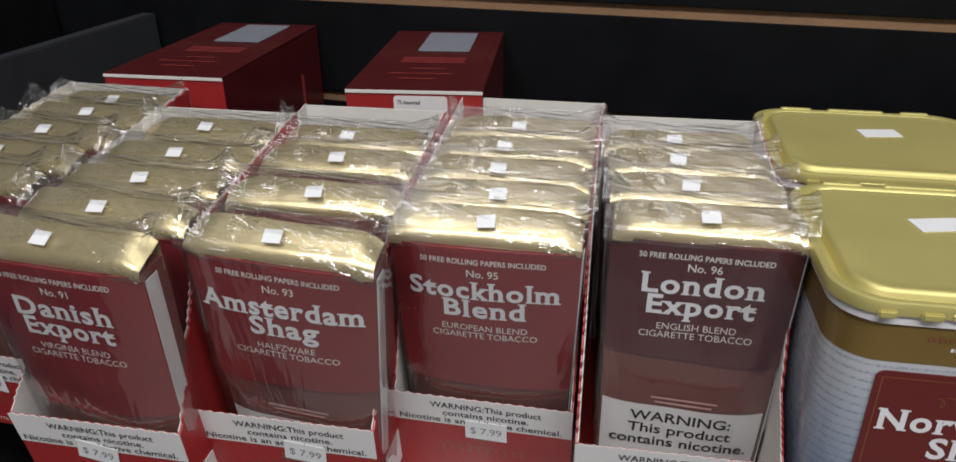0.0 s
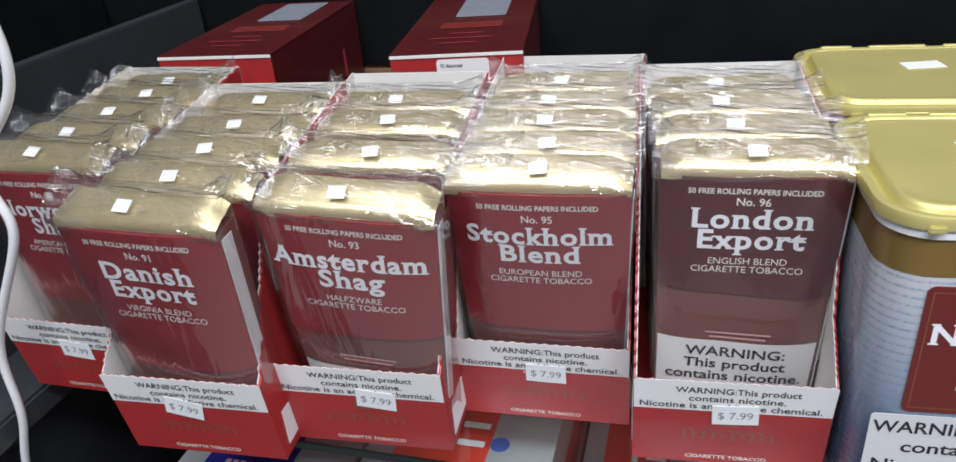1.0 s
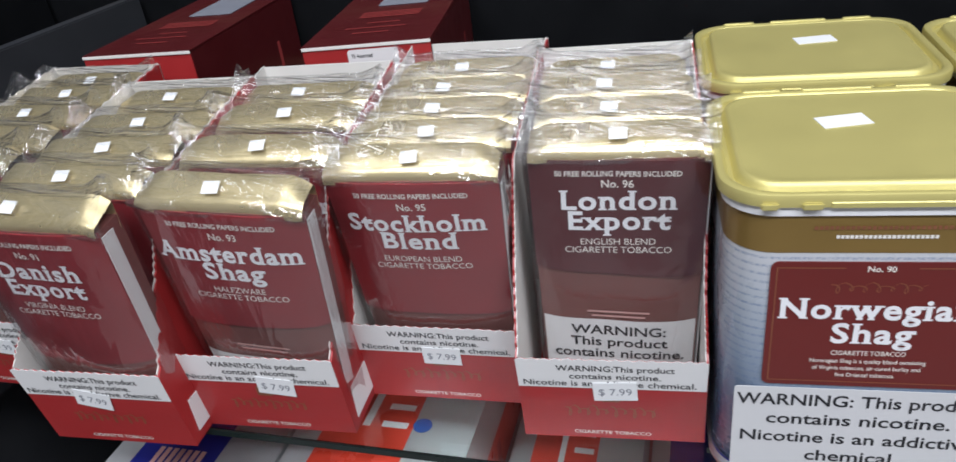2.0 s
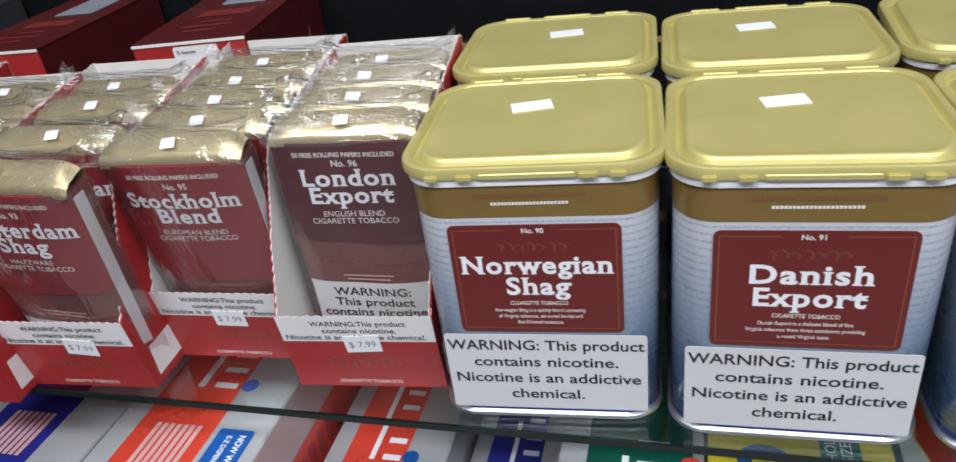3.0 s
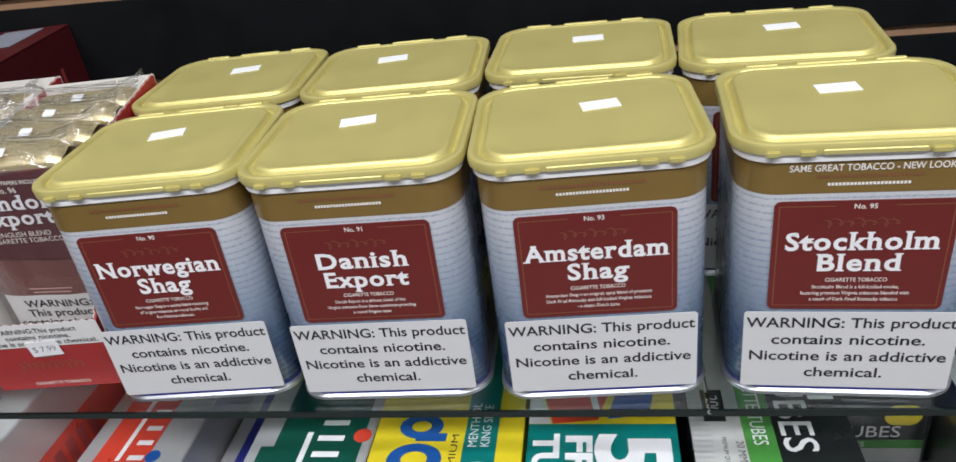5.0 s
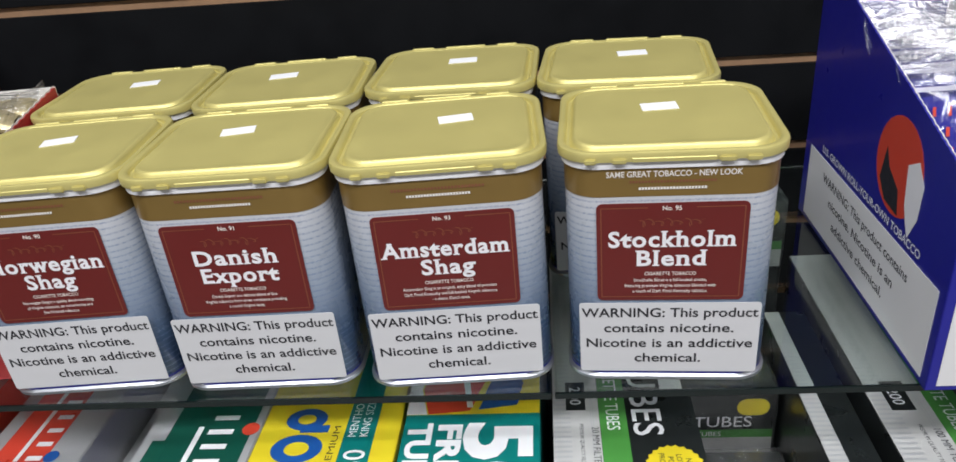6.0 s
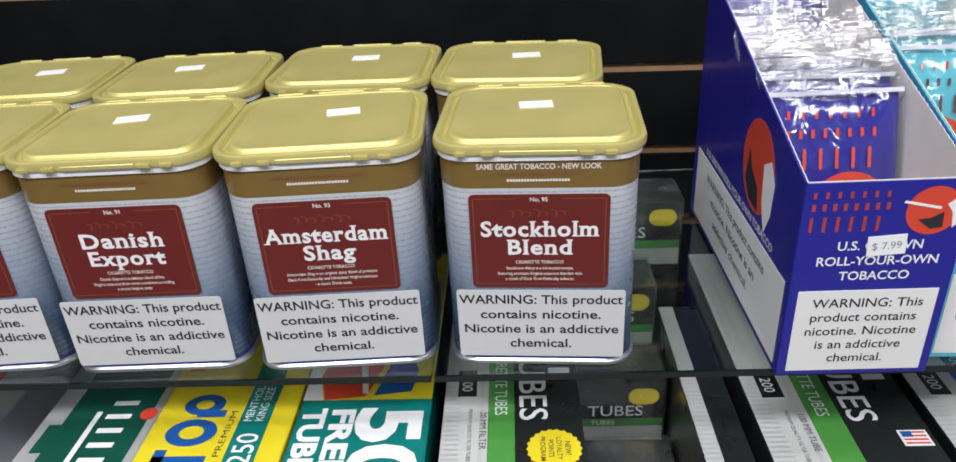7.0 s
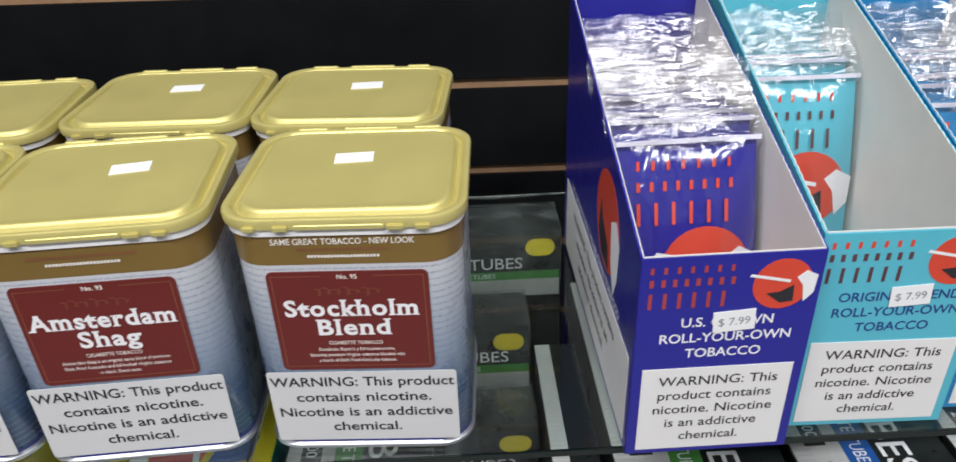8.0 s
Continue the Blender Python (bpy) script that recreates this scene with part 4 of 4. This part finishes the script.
# green menthol carton
c, h, cx, cy = carton("tube_carton", 0.186, 0.268, -0.010, 0.26, LOW, -0.070, [(0.2025, 0.262, PINE)], "silver and pine green menthol filter tube carton", SILVER)
for bar in letter_bars(-0.066, 0.032, 0.004, 0.022, 7, 0.66):
    part("brand_bar", bars([bar], top_turned(h, 0, 0.010)), WHITE_INK, c)
part("script_line", bars([(-0.055, -0.005, -0.0045, -0.0005)], top_turned(h, 0, 0.010)), WHITE_INK, c)
part("menthol_tab", plate(rect(-0.033, -0.0205, 0.025, 0.052), 0.0002, top(h)), PINE, c)
part("emblem", disc(0.034, 0.062, 0.006, top(h), 0.0002), ORANGE, c, "small red emblem")
# yellow carton
c, h, cx, cy = carton("tube_carton", 0.270, 0.367, -0.012, 0.26, LOW, -0.068, [(0.2705, 0.3295, YELLOW), (0.3297, 0.3505, JADE), (0.3507, 0.3668, YELLOW)], "yellow and jade green menthol king size tube carton", YELLOW)
ox = 0.300 - cx
for k, v0 in enumerate((0.042, 0.070)):
    bm = bmesh.new()
    ro, ri = (0.0175, 0.0085) if k == 0 else (0.0145, 0.0065)
    n = 28
    a = [bm.verts.new((ox + ro * math.cos(2 * math.pi * i / n), v0 + ro * 0.75 * math.sin(2 * math.pi * i / n), h + 0.0001)) for i in range(n)]
    b = [bm.verts.new((ox + ri * math.cos(2 * math.pi * i / n), v0 + ri * 0.75 * math.sin(2 * math.pi * i / n), h + 0.0001)) for i in range(n)]
    for i in range(n):
        j = (i + 1) % n
        bm.faces.new((a[i], a[j], b[j], b[i]))
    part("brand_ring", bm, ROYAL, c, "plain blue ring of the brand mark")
for bar in [(-0.018, 0.018, 0.014, 0.020), (-0.018, -0.010, 0.008, 0.026), (-0.002, 0.018, 0.057, 0.064)]:
    part("brand_stem", bars([bar], top(h, ox, 0.0)), ROYAL, c)
part("kind_text", words([("PREMIUM", 0, 0, 0.0045)], top_turned(h, 0.326 - cx, 0.041, 1), 0.0, 1.7), INK, c)
part("count_text", words([("250", 0, 0, 0.0145)], top_turned(h, 0.3475 - cx, 0.026, 1), 0.01, 0.95), WHITE_INK, c)
part("count_lines", words([("MENTHOL", 0, 0.0075, 0.0058, "LEFT"), ("KING SIZE", 0, -0.0005, 0.0058, "LEFT")], top_turned(h, 0.3455 - cx, 0.052, 1), 0.0, 0.95), WHITE_INK, c)
part("red_tab", plate(rrect(0.004, 0.016, 0.105, 0.125), 0.0002, top(h, -0.049 + 0.002, 0)), ORANGE, c)
# jade carton
c, h, cx, cy = carton("tube_carton", 0.370, 0.461, -0.012, 0.26, LOW, -0.066, [], "jade green bonus filter tube carton with a colourful end", JADE)
part("big_number", words([("50", 0, 0, 0.042, "CENTER", 0.072)], top_turned(h, 0.4135 - cx, 0.026, -1), 0.05), WHITE_INK, c)
part("free_text", words([("FREE", 0, 0.020, 0.0150, "LEFT", 0.062), ("TUBES", 0, 0.000, 0.0150, "LEFT", 0.070)], top_turned(h, 0.3745 - cx, 0.061, -1), 0.06), WHITE_INK, c)
e = part("picture_end", plate(rect(-0.0453, 0.0453, 0.070, 0.268), 0.0002, top(h)), YELLOW, c, "yellow end with red, blue and white shapes")
part("red_shape", plate([(-0.030, 0.082), (-0.002, 0.085), (0.008, 0.115), (0.0, 0.15), (-0.03, 0.14), (-0.036, 0.105)], 0.0002, top(h + 0.0003, 0, -0.012)), ORANGE, e)
part("blue_shape", plate([(0.004, 0.086), (0.030, 0.090), (0.034, 0.11), (0.016, 0.16), (0.006, 0.15), (0.012, 0.115)], 0.0002, top(h + 0.0003, 0, -0.012)), ROYAL, e)
part("white_shape", plate([(-0.0453, 0.082), (-0.031, 0.082), (-0.037, 0.105), (-0.033, 0.13), (-0.0453, 0.14)], 0.0002, top(h + 0.0003, 0, -0.012)), WHITE_INK, e)
part("white_streak", plate([(-0.004, 0.088), (0.000, 0.088), (-0.008, 0.14), (-0.013, 0.14)], 0.0002, top(h + 0.0006, 0, -0.012)), WHITE_INK, e)


def tube_carton(x0, x1, accent, zt, kind, size_text, y0=-0.010, turn=0.0, badge=True):
    w = x1 - x0
    c, h, cx, cy = carton("tube_carton", x0, x1, y0, y0 + 0.27, LOW, zt, [(x0 + 0.0005, x0 + w * 0.33, TUBE_SHADED), (x0 + w * 0.33 + 0.0002, x0 + w * 0.52, accent)], kind, BLACK_CARD, turn)
    rows = [(-w / 2 + 0.001, -w / 2 + w * 0.13, 0.004 + 0.0044 * i, 0.0058 + 0.0044 * i) for i in range(59)]
    part("corrugation", bars(rows, top(h)), SILVER, c)
    part("fine_lines", bars([(-w / 2 + w * 0.27, -w / 2 + w * 0.275, 0.002, 0.26), (-w / 2 + w * 0.285, -w / 2 + w * 0.29, 0.002, 0.26)], top(h)), SILVER, c)
    part("size_text", words([(size_text, 0, 0.0058, 0.0046), ("PREMIUM QUALITY FILTER TUBES", 0.004, -0.002, 0.0026)], top_turned(h, -w / 2 + w * 0.21, 0.040), 0.0, 0.9), INK, c)
    part("count_tab", plate(rect(-w / 2 + w * 0.10, -w / 2 + w * 0.24, 0.074, 0.100), 0.0002, top(h)), BLACK_CARD, c)
    part("count_text", words([("200", 0, 0, 0.0075)], top_turned(h + 0.0003, -w / 2 + w * 0.13, 0.087), 0.0, 1.0), WHITE_INK, c)
    part("kind_text", words([("CIGARETTE TUBES", 0, 0, 0.0085, "RIGHT")], top_turned(h + 0.0003, -w / 2 + w * 0.38, 0.054), 0.0, 0.75), WHITE_INK, c)
    part("name_text", words([("TUBES", 0, 0, 0.0190, "RIGHT", 0.080)], top_turned(h + 0.0003, -w / 2 + w * 0.56, 0.048), 0.01), WHITE_INK, c)
    for bar in letter_bars(-0.12, -0.055, -0.007, 0.008, 4, 0.35):
        part("brand_bar", bars([bar], top_turned(h + 0.0003, -w / 2 + w * 0.86, 0.03)), WHITE_INK, c)
    if badge:
        n = 44
        st = [((0.0165 if i % 2 else 0.0180) * math.cos(2 * math.pi * i / n), (0.0165 if i % 2 else 0.0180) * math.sin(2 * math.pi * i / n)) for i in range(n)]
        b = part("badge", plate(st, 0.0003, top(h, w / 2 - 0.020, 0.022)), YELLOW, c, "yellow scalloped badge")
        part("badge_text", words([("NEW!", 0, 0.0070, 0.0036), ("LOYALTY", 0, 0.0016, 0.0034), ("POINTS", 0, -0.0036, 0.0034), ("PROGRAM", 0, -0.0088, 0.0034)], top_turned(h + 0.0004, w / 2 - 0.020, 0.022), 0.01, 0.95), INK, b)
    return c, h, w


tube_carton(0.469, 0.563, LEAF, -0.070, "white, leaf green and black filter tube carton with a yellow badge", "20 MM FILTER")
c, h, w = tube_carton(0.678, 0.785, LEAF, -0.074, "white, leaf green and black long filter tube carton", "100 MM TUBE", -0.012, 0, False)
fl = part("flag_patch", plate(rect(w / 2 - 0.022, w / 2 - 0.004, 0.026, 0.040), 0.0003, top(h)), WHITE_INK, c, "small striped flag print")
part("flag_stripes", bars([(w / 2 - 0.0205, w / 2 - 0.0055, 0.0275 + 0.0032 * i, 0.0290 + 0.0032 * i) for i in range(4)], top(h + 0.0004)), ORANGE, fl)
part("flag_field", bars([(w / 2 - 0.0205, w / 2 - 0.0140, 0.0335, 0.0386)], top(h + 0.0006)), ROYAL, fl)
tube_carton(0.792, 0.890, ROYAL, -0.074, "white, blue and black filter tube carton", "KING SIZE", -0.012, 0, False)
tube_carton(0.895, 0.990, CARTON_RED, -0.074, "white, red and black filter tube carton", "KING SIZE", -0.012, 0, False)
# upright silver carton in the gap
c, h, cx, cy = carton("tube_carton", 0.640, 0.672, -0.01, 0.19, LOW, -0.085, [(0.6405, 0.652, TUBE_SHADED)], "narrow white and black tube carton on edge", BLACK_CARD)
part("corrugation", bars([(-0.0155, -0.004, 0.004 + 0.0044 * i, 0.0058 + 0.0044 * i) for i in range(42)], top(h)), SILVER, c)


def end_carton(x0, x1, y0, z1, label):
    """A carton standing across the gap, its printed face towards the front."""
    c = thing("tube_carton", pose((x0 + x1) / 2, y0, LOW), label, "carton", "tube cartons in the gap")
    w, h = x1 - x0, z1 - LOW
    part("body", block(-w / 2, w / 2, 0, 0.045, 0, h, 0.0006), BLACK_CARD, c)
    f = front(-0.0002, 0, h - 0.063)
    part("white_stripe", plate(rect(-w / 2, w / 2, 0.001, 0.0175), 0.0002, f), TUBE_SHADED, c)
    part("corrugation", bars([(-w / 2 + 0.006 * i, -w / 2 + 0.006 * i + 0.001, 0.001, 0.009) for i in range(int(w / 0.006))], front(-0.0005, 0, h - 0.063)), SILVER, c)
    part("green_stripe", plate(rect(-w / 2, w / 2, 0.0177, 0.0255), 0.0002, f), LEAF, c)
    part("name_text", words([("TUBES", -0.004, 0.0285, 0.0105)], front(-0.0003, 0, h - 0.063), 0.0, 1.05), WHITE_INK, c)
    part("kind_text", words([("TUBES", -0.014, 0.0195, 0.0045)], front(-0.0005, 0, h - 0.063), 0.0, 1.05), WHITE_INK, c)
    part("badge", plate(rrect(w / 2 - 0.028, w / 2 - 0.004, 0.040, 0.056, 0.0079, 8), 0.0002, front(-0.0004, 0, h - 0.063)), YELLOW, c, "yellow oval badge")
    bm = block(-w / 2 - 0.0012, w / 2 + 0.0012, -0.0016, 0.0466, 0.0005, h + 0.0014)
    bmesh.ops.subdivide_edges(bm, edges=bm.edges[:], cuts=5, use_grid_fill=True)
    crumple(bm, 0.0006, 60, y0 * 50)
    part("shrink_wrap", bm, WRAP, c, "clear shrink wrap")
    return c


end_carton(0.570, 0.667, 0.246, -0.014, "black, green and white wrapped tube carton with a yellow badge")
end_carton(0.568, 0.636, 0.186, -0.062, "black, green and white wrapped tube carton with a yellow badge")
end_carton(0.568, 0.636, 0.124, -0.108, "black, green and white wrapped tube carton with a yellow badge")
end_carton(0.568, 0.636, 0.060, -0.150, "black, green and white wrapped tube carton with a yellow badge")

# red and blue cartons
def premier(x0, x1, z0, z1, card, label, y0=-0.012, low=False):
    w = x1 - x0
    c, h, cx, cy = carton("tube_carton", x0, x1, y0, 0.262, z0, z1, [(x0 + w * 0.16, x0 + w * 0.66, card)], label, SILVER)
    part("side_stripe", bars([(0.001, 0.273, 0.010, (z1 - z0) * 0.55)], lambda u, v, t: (w / 2 + t, u, v), 0.0003), card, c)
    part("side_bars", bars(letter_bars(0.04, 0.14, 0.016, (z1 - z0) * 0.45, 7, 0.35), lambda u, v, t: (w / 2 + 0.0004 + t, u, v)), DULL_RED if card is CARTON_RED else WHITE_INK, c)
    for bar in letter_bars(-0.185, -0.075, -w * 0.02, w * 0.13, 7, 0.68):
        part("brand_bar", bars([bar], top_turned(h + 0.0002, 0, 0.0)), WHITE_INK, c)
    part("script_line", bars([(-0.165, -0.085, -w * 0.13, -w * 0.085)], top_turned(h + 0.0002, 0, 0.0)), WHITE_INK, c)
    for i in range(7):
        part("fine_bar", bars([(-w * 0.22 + w * 0.045 * i, -w * 0.22 + w * 0.045 * i + w * 0.03, 0.014, 0.052)], top(h + 0.0002)), PINK_INK, c)
    part("emblem", disc(w * 0.21, 0.09, 0.006, top(h + 0.0002), 0.0002), ROYAL, c, "small blue and red emblem")
    if low:
        t = part("blue_tab", plate(rrect(w * 0.20, w * 0.42, 0.012, 0.052, 0.002), 0.0003, top(h)), ROYAL, c, "royal blue printed tab")
        part("tab_text", words([("NOW WITH", 0, 0.0040, 0.0046), ("E-Z DISPENSER", 0, -0.0045, 0.0036)], top_turned(h + 0.0004, w * 0.31, 0.032), 0.03, 0.85), WHITE_INK, t)
    return c


premier(-0.112, 0.002, -0.150, -0.064, CARTON_RED, "red and silver filter tube carton with a blue tab", low=True)
premier(-0.112, 0.004, LOW, -0.1505, CARTON_RED, "red and silver filter tube carton under another")
premier(0.010, 0.098, LOW, -0.125, CARTON_RED, "red and silver filter tube carton lying lower", y0=-0.005)
premier(0.101, 0.182, LOW, -0.165, NAVY, "navy blue and silver filter tube carton", y0=0.0)
premier(-0.228, -0.116, LOW, -0.066, NAVY, "navy blue and silver filter tube carton", y0=-0.012)


# ---- hanging cable ----
def cable(pts, r):
    cu = bpy.data.curves.new("cable", "CURVE")
    cu.dimensions, cu.bevel_depth, cu.bevel_resolution, cu.resolution_u = "3D", r, 4, 8
    s = cu.splines.new("NURBS")
    s.points.add(len(pts) - 1)
    for q, p in zip(s.points, pts):
        q.co = (*p, 1)
    s.use_endpoint_u, s.order_u = True, 4
    ob = bpy.data.objects.new("cable", cu)
    me = bpy.data.meshes.new_from_object(ob)
    bpy.data.objects.remove(ob)
    me.materials.append(CABLE)
    for f in me.polygons:
        f.use_smooth = True
    return tagged(new("cable", me), "wavy white plastic cable hanging in front of the shelf", "cable")


cable([(-0.215, -0.005, 0.62), (-0.208, -0.006, 0.32), (-0.212, -0.005, 0.25), (-0.198, -0.006, 0.207), (-0.208, -0.005, 0.178), (-0.249, -0.006, 0.149), (-0.232, -0.005, 0.125), (-0.240, -0.006, 0.105), (-0.280, -0.005, 0.050), (-0.283, -0.006, 0.020), (-0.284, -0.005, -0.008), (-0.306, -0.005, -0.048), (-0.31, -0.006, -0.12), (-0.29, -0.02, -0.24), (-0.31, -0.13, -0.36), (-0.3, -0.13, -1.09)], 0.0023)


# ---- ceiling lights, placed out of view ----
for lx, ly, watts in LIGHTS:
    l = thing("ceiling_light", pose(lx, ly, CEIL), "white rectangular ceiling light, placed out of view", "light", "ceiling lights")
    part("frame", block(-0.62, 0.62, -0.17, 0.17, -0.045, -0.001, 0.004), WHITE_TIN, l)
